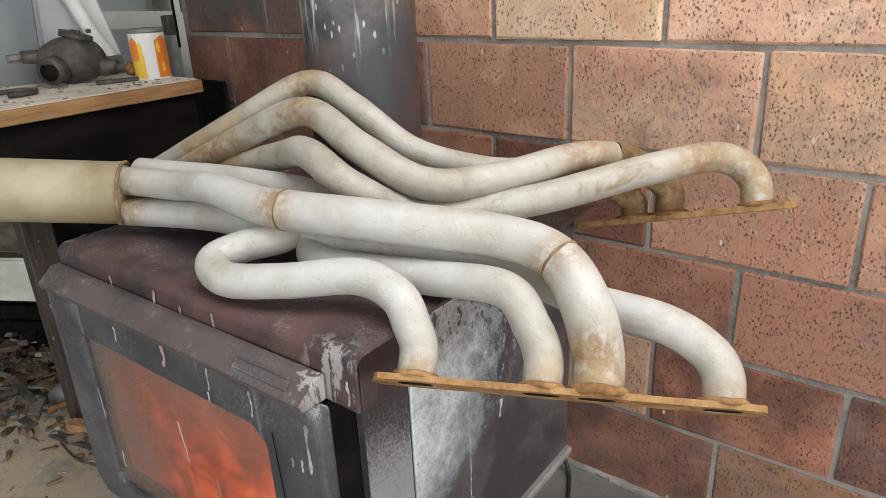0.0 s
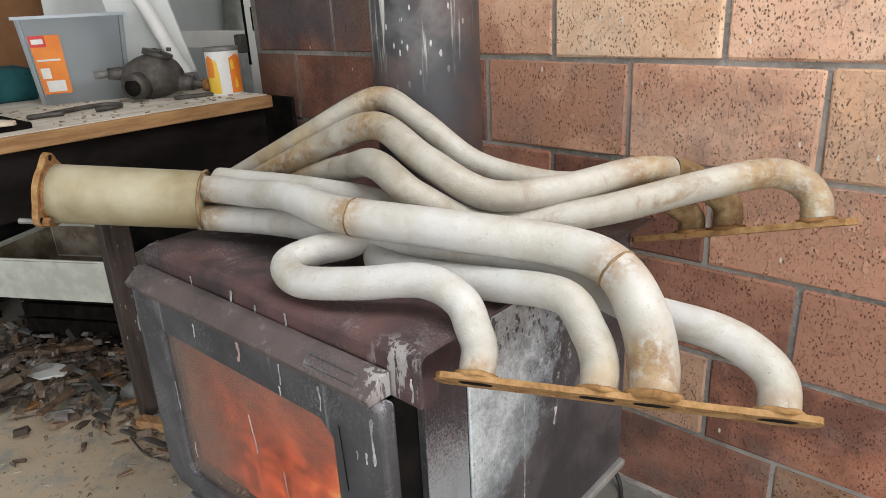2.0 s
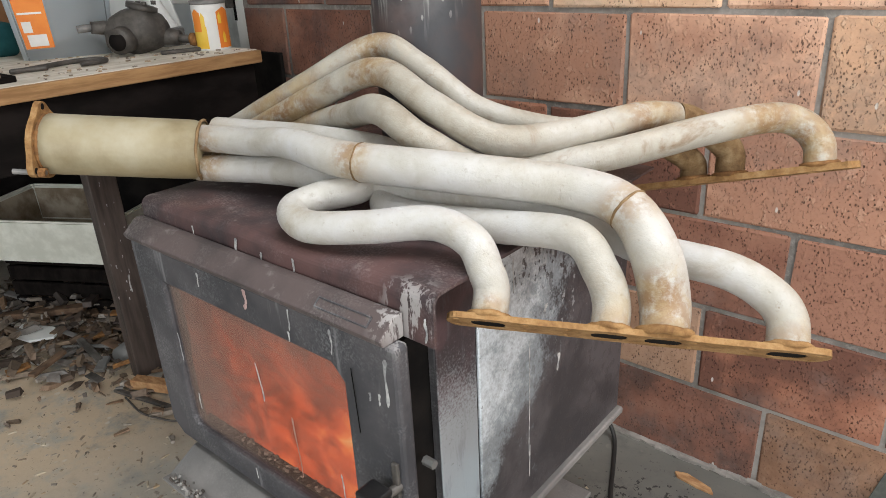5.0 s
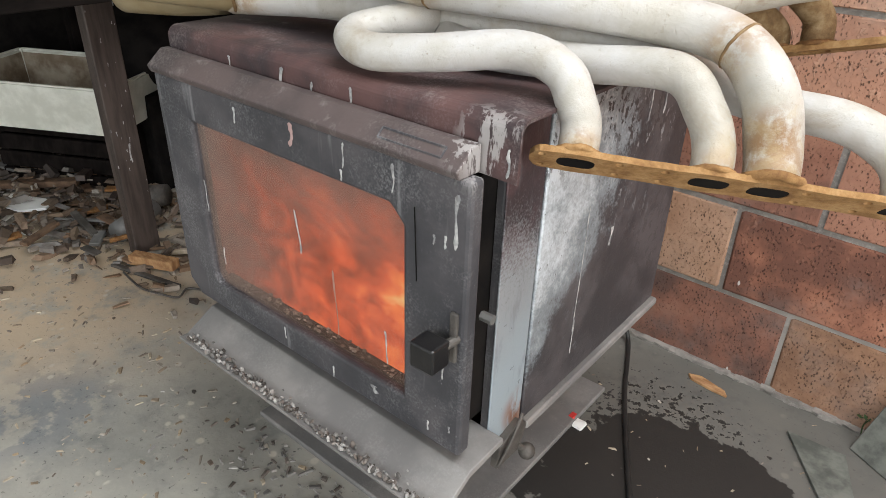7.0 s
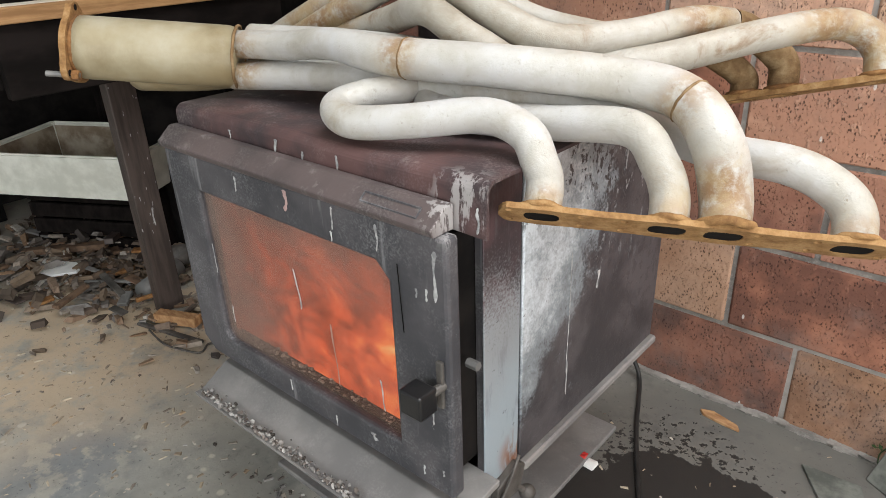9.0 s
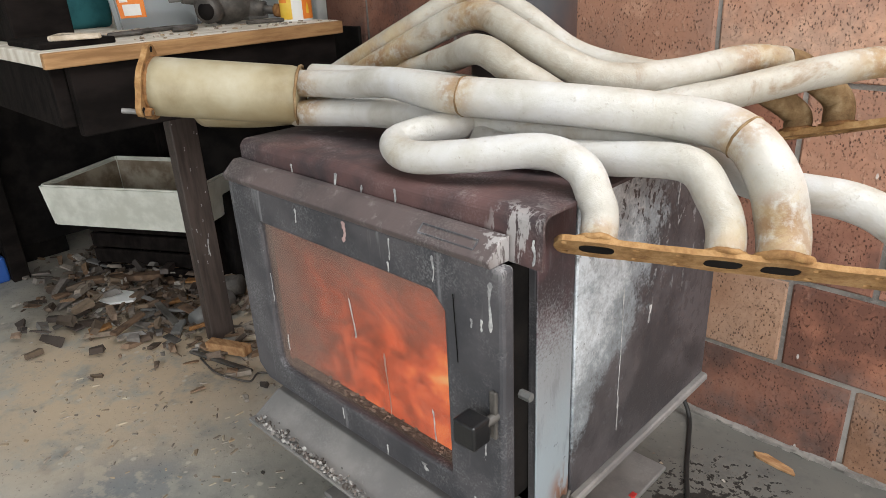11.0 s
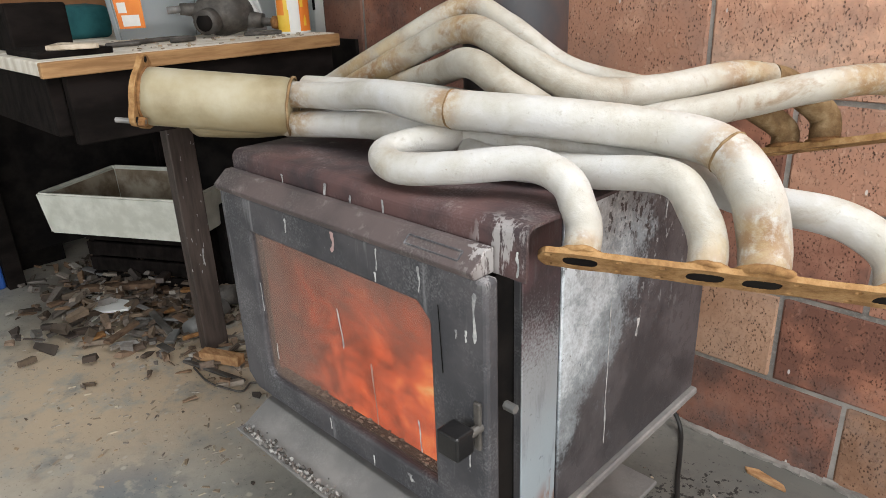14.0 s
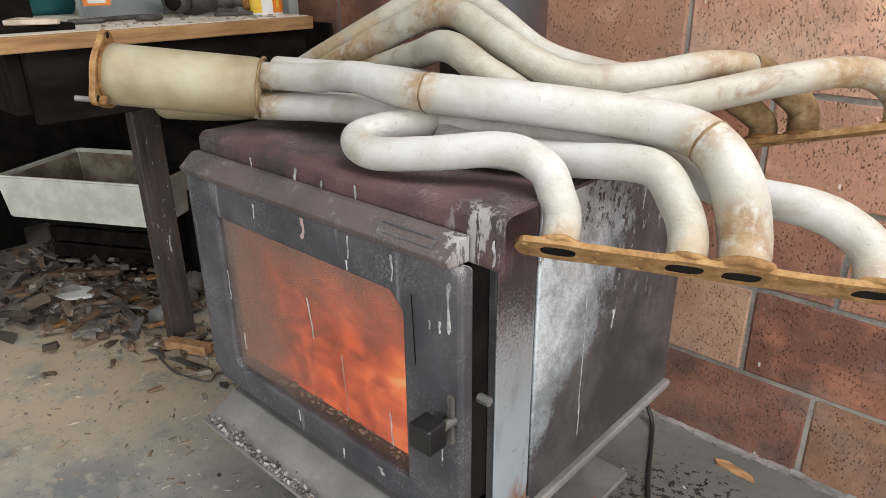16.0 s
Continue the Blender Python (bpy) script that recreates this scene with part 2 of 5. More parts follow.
RUST = rust("surface_rust", (0.15, 0.072, 0.026), (0.28, 0.155, 0.060), (0.40, 0.25, 0.115))
RUST_BROWN = rust("yellow_brown_burnt_coating", (0.10, 0.055, 0.022), (0.19, 0.118, 0.055), (0.30, 0.215, 0.12))
RUST_DARK = rust("deep_rust", (0.09, 0.045, 0.02), (0.21, 0.10, 0.035), (0.36, 0.2, 0.08))


def stove_black(name, base, warm, chalk, streak=0.5):
    m = Mat(name)
    big = m.noise(6.5, 5, 0.62)
    fine = m.noise(200.0, 3, 0.7)
    col = m.mix(m.step(big, 0.4, 0.66), base, warm)
    runs = m.step(m.noise(22.0, 4, 0.6, m.scaled(1.6, 1.6, 0.16)), 0.6, 0.76)
    col = m.mix(m.math("MULTIPLY", runs, streak), col, chalk)
    dab = m.math("MULTIPLY", m.step(m.noise(70.0, 4, 0.7), 0.68, 0.72), 0.35)
    # a splash of white paint over the lid's corner
    wp = m.math("MULTIPLY", m.near(-0.485, 0.425, 0.765, 0.02, 0.055), m.step(m.noise(60.0, 5, 0.66, m.scaled(1.2, 1.2, 0.3)), 0.50, 0.55))
    dust = m.math("MULTIPLY", m.math("MULTIPLY", m.step(m.noise(300.0, 3, 0.7), 0.42, 0.66), m.step(m.noise(11.0, 5, 0.7), 0.42, 0.7)), 0.34)
    col = m.mix(dust, col, chalk)
    col = m.mix(m.math("MULTIPLY", wp, 0.75), col, (0.45, 0.43, 0.42))
    col = m.mix(dab, col, chalk)
    h = m.math("ADD", m.math("MULTIPLY", fine, 0.5), m.noise(60.0, 4))
    return m.done(col, m.ramp(big, (0.3, 0.5), (0.7, 0.68)), 0.15, h, 0.3, 0.0015, 0.45)


STOVE = stove_black("sooty_stove_black", (0.046, 0.046, 0.052), (0.090, 0.085, 0.091), (0.38, 0.38, 0.39), 0.55)
HOOD = stove_black("dusty_brown_black", (0.060, 0.050, 0.050), (0.110, 0.084, 0.081), (0.30, 0.27, 0.265), 0.5)
LID = stove_black("rust_bloomed_stove_top", (0.042, 0.03, 0.033), (0.12, 0.064, 0.06), (0.36, 0.31, 0.30), 0.4)
TRAY = stove_black("ash_grey_steel", (0.18, 0.175, 0.172), (0.26, 0.25, 0.24), (0.36, 0.35, 0.34), 0.2)


def flue_paint():
    m = Mat("flue_black_with_white_spatter")
    big = m.noise(7.0, 5, 0.6)
    col = m.mix(m.step(big, 0.38, 0.66), (0.038, 0.04, 0.046), (0.075, 0.05, 0.047))
    runs = m.step(m.noise(30.0, 4, 0.62, m.scaled(1.5, 1.5, 0.12)), 0.54, 0.64)
    zone = m.near(-0.765, 0.76, 1.14, 0.05, 0.15)
    col = m.mix(m.math("MULTIPLY", m.math("MULTIPLY", runs, zone), 0.9), col, (0.62, 0.61, 0.58))
    spat = m.math("SUBTRACT", 1.0, m.step(m.math("ADD", m.cells(88.0, m.scaled(1, 1, 0.36)), m.math("MULTIPLY", m.noise(60.0, 4), 0.45)), 0.34, 0.42))
    col = m.mix(m.math("MULTIPLY", m.math("MULTIPLY", spat, zone), 0.85), col, (0.66, 0.65, 0.62))
    haze = m.math("MULTIPLY", zone, m.step(m.noise(20.0, 4), 0.35, 0.65))
    col = m.mix(m.math("MULTIPLY", haze, 0.25), col, (0.3, 0.29, 0.28))
    return m.done(col, 0.55, 0.1, m.noise(120.0, 4), 0.25, 0.0015)


FLUE = flue_paint()


def side_panel_paint():
    """White overspray over black sheet: dense near the front edge, thinning back, flaked in small patches."""
    m = Mat("white_oversprayed_sheet")
    y, z = m.axis(1), m.axis(2)
    wob = m.math("MULTIPLY", m.math("SUBTRACT", m.noise(11.0, 6, 0.66), 0.5), 0.20)
    yy, zz = m.math("ADD", y, wob), m.math("ADD", z, wob)
    base = m.mix(m.step(m.noise(9.0, 5), 0.4, 0.62), (0.040, 0.037, 0.041), (0.085, 0.077, 0.082))
    low = m.step(m.math("SUBTRACT", zz, m.math("MULTIPLY", m.math("SUBTRACT", y, 0.56), 0.72)), 0.335, 0.56)
    back = m.math("SUBTRACT", 1.0, m.step(yy, 0.55, 0.90))
    grain = m.math("SUBTRACT", m.noise(230.0, 3, 0.7), 0.5)
    blotch = m.math("SUBTRACT", m.noise(24.0, 6, 0.72), 0.5)
    film = m.math("ADD", m.math("MULTIPLY", m.math("MULTIPLY", low, back), 0.86), m.math("ADD", m.math("MULTIPLY", grain, 0.5), m.math("MULTIPLY", blotch, 1.2)))
    thin = m.step(film, 0.18, 0.5)
    thick = m.step(film, 0.46, 1.05)
    col = m.mix(thin, base, (0.215, 0.24, 0.26))
    col = m.mix(thick, col, (0.62, 0.665, 0.705))
    flake = m.step(m.noise(58.0, 5, 0.66, m.scaled(1.0, 1.0, 0.75)), 0.545, 0.57)
    where = m.math("ADD", m.math("MULTIPLY", m.step(zz, 0.66, 0.73), 0.85), m.math("MULTIPLY", m.step(yy, 0.64, 0.74), 0.6), True)
    col = m.mix(m.math("MULTIPLY", flake, where), col, (0.050, 0.045, 0.048))
    chip = m.step(m.noise(90.0, 4, 0.6), 0.665, 0.685)
    col = m.mix(m.math("MULTIPLY", chip, 0.8), col, (0.055, 0.05, 0.05))
    fleck = m.math("MULTIPLY", m.step(m.noise(42.0, 5, 0.7, m.scaled(1, 1.2, 0.7)), 0.60, 0.63), m.step(z, 0.50, 0.66))
    col = m.mix(m.math("MULTIPLY", fleck, 0.6), col, (0.36, 0.38, 0.39))
    h = m.math("ADD", m.noise(150.0, 4), m.math("SUBTRACT", thick, flake))
    return m.done(col, 0.5, 0.1, h, 0.3, 0.0012)


def side_strip_paint():
    """Maroon-black above, a grainy band of overspray, blue-grey primer below."""
    m = Mat("blue_grey_primed_sheet")
    y, z = m.axis(1), m.axis(2)
    grain = m.math("SUBTRACT", m.noise(260.0, 2, 0.6), 0.5)
    wob = m.math("MULTIPLY", m.math("SUBTRACT", m.noise(12.0, 5, 0.66), 0.5), 0.14)
    zz = m.math("ADD", m.math("ADD", z, wob), m.math("MULTIPLY", grain, 0.22))
    base = m.mix(m.step(m.noise(14.0, 5), 0.4, 0.62), (0.040, 0.029, 0.033), (0.085, 0.050, 0.055))
    col = m.mix(m.math("SUBTRACT", 1.0, m.step(zz, 0.56, 0.69)), base, (0.27, 0.285, 0.30))
    col = m.mix(m.math("SUBTRACT", 1.0, m.step(m.math("ADD", z, wob), 0.44, 0.56)), col, (0.30, 0.35, 0.385))
    runs = m.step(m.noise(30.0, 5, 0.66, m.scaled(1.0, 1.6, 0.35)), 0.52, 0.66)
    col = m.mix(m.math("MULTIPLY", runs, 0.45), col, (0.14, 0.15, 0.16))
    scratch = m.step(m.noise(75.0, 4, 0.7), 0.66, 0.69)
    col = m.mix(m.math("MULTIPLY", scratch, 0.7), col, (0.05, 0.045, 0.045))
    rustrun = m.math("MULTIPLY", m.near(-0.49, 0.535, 0.36, 0.008, 0.05), m.step(m.noise(26.0, 5, 0.68, m.scaled(1.0, 1.3, 0.42)), 0.42, 0.55))
    col = m.mix(rustrun, col, (0.22, 0.09, 0.04))
    return m.done(col, 0.5, 0.1, m.math("ADD", m.noise(150.0, 4), grain), 0.25, 0.0012)


SIDE = side_panel_paint()
SIDE_FRONT = side_strip_paint()


def plain(name, a, b, rough=0.6, metal=0.0, scale=14.0, bump=0.2, stretch=(1, 1, 1), spec=0.4):
    m = Mat(name)
    v = m.scaled(*stretch)
    n = m.noise(scale, 5, 0.62, v)
    f = m.noise(scale * 11, 3, 0.65, v)
    col = m.mix(m.step(n, 0.35, 0.65), a, b)
    return m.done(col, rough, metal, m.math("ADD", n, m.math("MULTIPLY", f, 0.5)), bump, 0.002, spec)


BLACK = plain("black_enamel", (0.008, 0.008, 0.009), (0.018, 0.017, 0.017), 0.28)
# for sooty parts, and for the shade in the door gap and ports
DARK = plain("soot_and_shade_black", (0.006, 0.0055, 0.0055), (0.014, 0.012, 0.011), 0.95, spec=0.08)
STEEL = plain("bright_steel", (0.42, 0.42, 0.43), (0.6, 0.6, 0.6), 0.4, 0.4)
STEEL_DULL = plain("dull_grey_steel", (0.16, 0.16, 0.155), (0.27, 0.26, 0.25), 0.6, 0.4)
WHITE_DRIP = plain("white_paint_drip", (0.20, 0.20, 0.205), (0.50, 0.50, 0.49), 0.5, 0.0, 60.0)
PINK_DRIP = plain("pinkish_paint_drip", (0.36, 0.22, 0.21), (0.45, 0.32, 0.3), 0.55)
BENCH_TOP = plain("dusty_bench_top", (0.56, 0.50, 0.41), (0.76, 0.72, 0.64), 0.85, 0, 9.0, 0.3, (2.5, 0.7, 1))
BENCH_EDGE = plain("worn_timber_edge", (0.24, 0.125, 0.05), (0.42, 0.245, 0.11), 0.75, 0, 16.0, 0.3, (3, 0.35, 3))
BENCH_DARK = plain("near_black_timber", (0.006, 0.005, 0.0045), (0.014, 0.011, 0.010), 0.95, 0, 16.0, 0.3, (3, 0.4, 1), 0.08)
LEG_WOOD = plain("dark_painted_leg_timber", (0.042, 0.032, 0.028), (0.078, 0.060, 0.052), 0.5, 0, 18.0, 0.3, (3, 3, 0.3))
CERAMIC = plain("stained_white_enamel", (0.58, 0.59, 0.52), (0.76, 0.77, 0.70), 0.4, 0, 11.0, 0.1)
GRIME = plain("brown_grime", (0.20, 0.15, 0.10), (0.46, 0.40, 0.31), 0.8, 0, 9.0, 0.4)
CAST = plain("oily_cast_iron", (0.055, 0.05, 0.045), (0.115, 0.105, 0.095), 0.55, 0.25, 26.0, 0.5)
SLATE = plain("grey_cement_sheet", (0.075, 0.08, 0.07), (0.16, 0.165, 0.145), 0.85, 0, 20.0, 0.3)
BARK = plain("split_firewood", (0.28, 0.14, 0.06), (0.46, 0.27, 0.13), 0.85, 0, 30.0, 0.5, (1, 3, 1))
BARK_DARK = plain("weathered_brown_wood", (0.07, 0.042, 0.026), (0.16, 0.10, 0.062), 0.85, 0, 30.0, 0.5)
PALE_WOOD = plain("pale_splintered_wood", (0.40, 0.33, 0.24), (0.58, 0.5, 0.4), 0.85, 0, 30.0, 0.4)
RUBBER = plain("black_cable_rubber", (0.012, 0.012, 0.012), (0.024, 0.023, 0.022), 0.5)
WHITEWASH = plain("mottled_whitewash", (0.52, 0.535, 0.52), (0.84, 0.85, 0.83), 0.85, 0, 5.0, 0.2)
PANEL_GREY = plain("pale_grey_panel_paint", (0.68, 0.70, 0.69), (0.80, 0.81, 0.80), 0.35, 0, 3.0, 0.05)
PANEL_WHITE = plain("chalky_white_paint", (0.76, 0.765, 0.75), (0.86, 0.86, 0.84), 0.5, 0, 7.0, 0.1)
ORANGE_WALL = plain("orange_brown_board", (0.25, 0.115, 0.05), (0.34, 0.17, 0.08), 0.8, 0, 4.0, 0.1)
TEAL = plain("teal_cloth", (0.01, 0.075, 0.085), (0.02, 0.12, 0.13), 0.85)
CEILING = plain("dull_ceiling_board", (0.32, 0.31, 0.29), (0.42, 0.41, 0.38), 0.9, 0, 3.0, 0.1)
PLASTER = plain("grimy_painted_block", (0.30, 0.285, 0.265), (0.42, 0.40, 0.37), 0.9, 0, 3.0, 0.2)
LABEL_ORANGE = plain("orange_label_print", (0.72, 0.20, 0.03), (0.78, 0.25, 0.04), 0.5)
LABEL_YELLOW = plain("yellow_label_print", (0.75, 0.46, 0.04), (0.8, 0.55, 0.08), 0.45)
LABEL_WHITE = plain("white_label_print", (0.68, 0.68, 0.66), (0.76, 0.76, 0.74), 0.5)
RED_FOIL = plain("red_wrapper_print", (0.55, 0.03, 0.03), (0.62, 0.06, 0.05), 0.4)
BLUE_PLASTIC = plain("blue_plastic", (0.02, 0.07, 0.28), (0.03, 0.1, 0.36), 0.4)
LEAF = plain("weed_green", (0.02, 0.045, 0.012), (0.04, 0.08, 0.02), 0.6)
ASH = plain("pale_ash_crumbs", (0.22, 0.21, 0.2), (0.42, 0.41, 0.39), 0.95, 0, 60.0, 0.3)


def island_mix(name, *cols):
    m = Mat(name)
    r = m.geo.outputs["Random Per Island"]
    col = m.ramp(r, *[((i + 0.0) / max(1, len(cols) - 1), c) for i, c in enumerate(cols)])
    n = m.noise(70.0, 4)
    col = m.mix(m.math("MULTIPLY", m.step(n, 0.4, 0.7), 0.4), col, (0.06, 0.045, 0.035))
    return m.done(col, 0.9, 0, n, 0.4, 0.002, 0.3)


LITTER = island_mix("mixed_workshop_litter", (0.07, 0.053, 0.043), (0.16, 0.118, 0.086), (0.20, 0.19, 0.178), (0.26, 0.165, 0.10), (0.055, 0.047, 0.043), (0.20, 0.145, 0.098), (0.50, 0.475, 0.43))
SHAVINGS = island_mix("wood_chips_and_flakes", (0.40, 0.29, 0.18), (0.5, 0.44, 0.34), (0.24, 0.18, 0.12), (0.46, 0.42, 0.36), (0.12, 0.09, 0.07))
ASHES = island_mix("ash_and_char", (0.34, 0.33, 0.31), (0.09, 0.085, 0.08), (0.46, 0.45, 0.43), (0.2, 0.17, 0.15), (0.05, 0.045, 0.04))


def clear_plastic():
    m = Mat("cloudy_clear_plastic")
    b = m.b
    b.inputs["Base Color"].default_value = (0.82, 0.90, 0.97, 1)
    b.inputs["Roughness"].default_value = 0.28
    b.inputs["Transmission Weight"].default_value = 0.5
    b.inputs["IOR"].default_value = 1.15
    return m.m


PLASTIC = clear_plastic()


def stove_glass():
    """Sooty fire glass: mostly see-through, with a smoke film."""
    m = Mat("smoked_fire_glass")
    t = m.t
    clear = t.nodes.new("ShaderNodeBsdfTransparent")
    clear.inputs[0].default_value = (0.9, 0.84, 0.78, 1)
    b = m.b
    film = m.noise(6.0, 5, 0.6)
    side = m.math("SUBTRACT", 1.0, m.step(m.axis(0), -0.97, -0.74))
    top = m.step(m.axis(2), 0.56, 0.70)
    amount = m.math("ADD", m.math("MULTIPLY", m.math("MAXIMUM", side, top), 0.42), m.math("MULTIPLY", film, 0.38), True)
    m.val(b.inputs["Base Color"], m.mix(film, (0.16, 0.112, 0.092), (0.24, 0.182, 0.155)))
    b.inputs["Roughness"].default_value = 0.24
    mixn = t.nodes.new("ShaderNodeMixShader")
    t.links.new(amount, mixn.inputs[0])
    t.links.new(clear.outputs[0], mixn.inputs[1])
    t.links.new(b.outputs[0], mixn.inputs[2])
    t.links.new(mixn.outputs[0], t.nodes["Material Output"].inputs[0])
    return m.m


FIRE_GLASS = stove_glass()


def fire(name, hot, low, strength, scale, stretch):
    """Flames and embers: they give off their own light."""
    m = Mat(name)
    n = m.noise(scale, 5, 0.62, m.scaled(*stretch), 1.2)
    col = m.ramp(n, (0.25, low), (0.5, (0.75, 0.10, 0.02)), (0.62, (1.0, 0.22, 0.04)), (0.78, hot))
    m.b.inputs["Base Color"].default_value = (0.03, 0.015, 0.01, 1)
    m.link(col, m.b.inputs["Emission Color"])
    m.b.inputs["Emission Strength"].default_value = strength
    m.b.inputs["Roughness"].default_value = 0.9
    return m.m




def flame_material():
    """Rolling flame behind smoke: dull at the top and far end, yellow-hot low by the latch side."""
    m = Mat("flame")
    n = m.noise(9.0, 6, 0.62, m.scaled(1.0, 1.4, 1.5), 0.9)
    n2 = m.noise(24.0, 4, 0.6, m.scaled(1.0, 1.6, 1.3), 0.5)
    body = m.math("ADD", m.math("MULTIPLY", n, 0.7), m.math("MULTIPLY", n2, 0.3))
    lo = m.math("SUBTRACT", 1.0, m.step(m.axis(2), 0.42, 0.70))
    ri = m.step(m.axis(0), -0.97, -0.66)
    heat = m.math("ADD", m.math("MULTIPLY", lo, 0.10), m.math("MULTIPLY", ri, 0.10))
    hot = m.math("MULTIPLY", m.near(-0.60, 0.434, 0.53, 0.0, 0.07), 0.24)
    f = m.math("ADD", m.math("ADD", body, hot), m.math("SUBTRACT", heat, 0.09))
    col = m.ramp(f, (0.34, (0.13, 0.034, 0.022)), (0.49, (0.38, 0.075, 0.037)), (0.61, (0.75, 0.14, 0.06)), (0.71, (1.0, 0.28, 0.095)), (0.84, (1.0, 0.68, 0.30)))
    m.b.inputs["Base Color"].default_value = (0.03, 0.015, 0.01, 1)
    m.link(col, m.b.inputs["Emission Color"])
    m.b.inputs["Emission Strength"].default_value = 1.25
    return m.m


FLAME = flame_material()
EMBER = fire("ember", (1.0, 0.62, 0.2), (0.4, 0.04, 0.008), 1.7, 26.0, (1, 1, 1))
CHAR = fire("burning_log", (1.0, 0.4, 0.08), (0.12, 0.012, 0.004), 0.5, 14.0, (1, 1, 1))

# ---- mesh helpers ----


def finish(name, bm, material, parent=None, smooth=False):
    me = bpy.data.meshes.new(name)
    bm.normal_update()
    bm.to_mesh(me)
    bm.free()
    if material:
        me.materials.append(material)
    if smooth:
        for p in me.polygons:
            p.use_smooth = True
    ob = new(name, me)
    if parent:
        ob.parent = parent
    return ob


def part(name, bm, material, parent, label="", smooth=False):
    ob = finish(name, bm, material, parent, smooth)
    return tagged(ob, label)


def thing(name, label, category, group="", kind=""):
    return tagged(new(name), label, category, group, kind)


def box(x0, x1, y0, y1, z0, z1, bevel=0.0, seg=2, bm=None):
    out = bm or bmesh.new()
    m = Matrix.LocRotScale(((x0 + x1) / 2, (y0 + y1) / 2, (z0 + z1) / 2), None, (x1 - x0, y1 - y0, z1 - z0))
    one = bmesh.new() if bm else out
    bmesh.ops.create_cube(one, size=1, matrix=m)
    if bevel:
        bmesh.ops.bevel(one, geom=one.edges[:], offset=bevel, segments=seg, affect="EDGES", profile=0.5)
    if bm:
        join(out, one)
    return out


def join(bm, other):
    me = bpy.data.meshes.new("temporary")
    other.to_mesh(me)
    other.free()
    bm.from_mesh(me)
    bpy.data.meshes.remove(me)
    return bm


def spline(points, n=10):
    pts = [Vector(p) for p in points]
    q = [2 * pts[0] - pts[1], *pts, 2 * pts[-1] - pts[-2]]
    out = []
    for a, b, c, d in zip(q, q[1:], q[2:], q[3:]):
        for i in range(n):
            s = i / n
            out.append(0.5 * (2 * b + (c - a) * s + (2 * a - 5 * b + 4 * c - d) * s * s + (3 * b - a - 3 * c + d) * s ** 3))
    out.append(pts[-1])
    return out


def sweep(path, radius, sides=20, cap=True, bm=None, squash=None):
    """A round bar along a path; radius is a number or a function of 0..1."""
    bm = bm or bmesh.new()
    rings, up = [], None
    for i, p in enumerate(path):
        t = (path[min(i + 1, len(path) - 1)] - path[max(i - 1, 0)]).normalized()
        if up is None:
            up = t.orthogonal().normalized()
        up = (up - t * up.dot(t)).normalized()
        side = t.cross(up)
        r = radius(i / (len(path) - 1)) if callable(radius) else radius
        rings.append([bm.verts.new(p + (up * math.cos(a) + side * math.sin(a)) * r) for a in (2 * math.pi * k / sides for k in range(sides))])
    for a, b in zip(rings, rings[1:]):
        for k in range(sides):
            bm.faces.new((a[k], a[(k + 1) % sides], b[(k + 1) % sides], b[k]))
    if cap:
        bm.faces.new(rings[0][::-1])
        bm.faces.new(rings[-1])
    bmesh.ops.recalc_face_normals(bm, faces=bm.faces[:])
    return bm


def prism(outline, axis, a, b, bevel=0.0):
    """An outline of (u, v) pairs pushed along x, y or z from a to b."""
    bm = bmesh.new()

    def place(u, v, w):
        return {"x": (w, u, v), "y": (u, w, v), "z": (u, v, w)}[axis]
    lo = [bm.verts.new(place(u, v, a)) for u, v in outline]
    hi = [bm.verts.new(place(u, v, b)) for u, v in outline]
    n = len(outline)
    bm.faces.new(lo)
    bm.faces.new(hi[::-1])
    for i in range(n):
        bm.faces.new((lo[i], hi[i], hi[(i + 1) % n], lo[(i + 1) % n]))
    bmesh.ops.recalc_face_normals(bm, faces=bm.faces[:])
    if bevel:
        bmesh.ops.bevel(bm, geom=bm.edges[:], offset=bevel, segments=2, affect="EDGES", profile=0.5)
    return bm


def bar(p, q, w, h, bevel=0.002, bm=None):
    """A square bar from p to q."""
    p, q = Vector(p), Vector(q)
    d = q - p
    one = bmesh.new()
    m = Matrix.Translation((p + q) / 2) @ d.to_track_quat("Z", "Y").to_matrix().to_4x4() @ Matrix.Diagonal((w, h, d.length, 1))
    bmesh.ops.create_cube(one, size=1, matrix=m)
    if bevel:
        bmesh.ops.bevel(one, geom=one.edges[:], offset=bevel, segments=1, affect="EDGES")
    return join(bm, one) if bm else one


def rod(p, q, r, sides=14, r2=None):
    p, q = Vector(p), Vector(q)
    r2 = r if r2 is None else r2
    return sweep([p, p.lerp(q, 0.5), q], lambda s: r + (r2 - r) * s, sides)


def jitter(bm, amount, scale=18.0):
    for v in bm.verts:
        v.co += noise.noise_vector(v.co * scale) * amount
    return bm

# ---- the setting ----
WALL_Y = 1.295
ZC = 2.7
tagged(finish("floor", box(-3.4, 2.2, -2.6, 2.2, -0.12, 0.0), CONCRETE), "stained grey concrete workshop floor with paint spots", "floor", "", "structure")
wall_n = tagged(finish("wall_north", box(-1.955, 2.2, WALL_Y + 0.0028, WALL_Y + 0.18, 0.0, ZC), MORTAR), "red clay block wall with grey mortar joints", "wall", "", "structure")
tagged(finish("wall_back", box(-3.4, -1.955, 2.0, 2.15, 0.0, ZC), WHITEWASH), "mottled whitewashed back wall", "wall", "", "structure")
tagged(finish("wall_west", box(-3.55, -3.4, -2.6, 2.2, 0.0, ZC), WHITEWASH), "mottled whitewashed side wall", "wall", "", "structure")
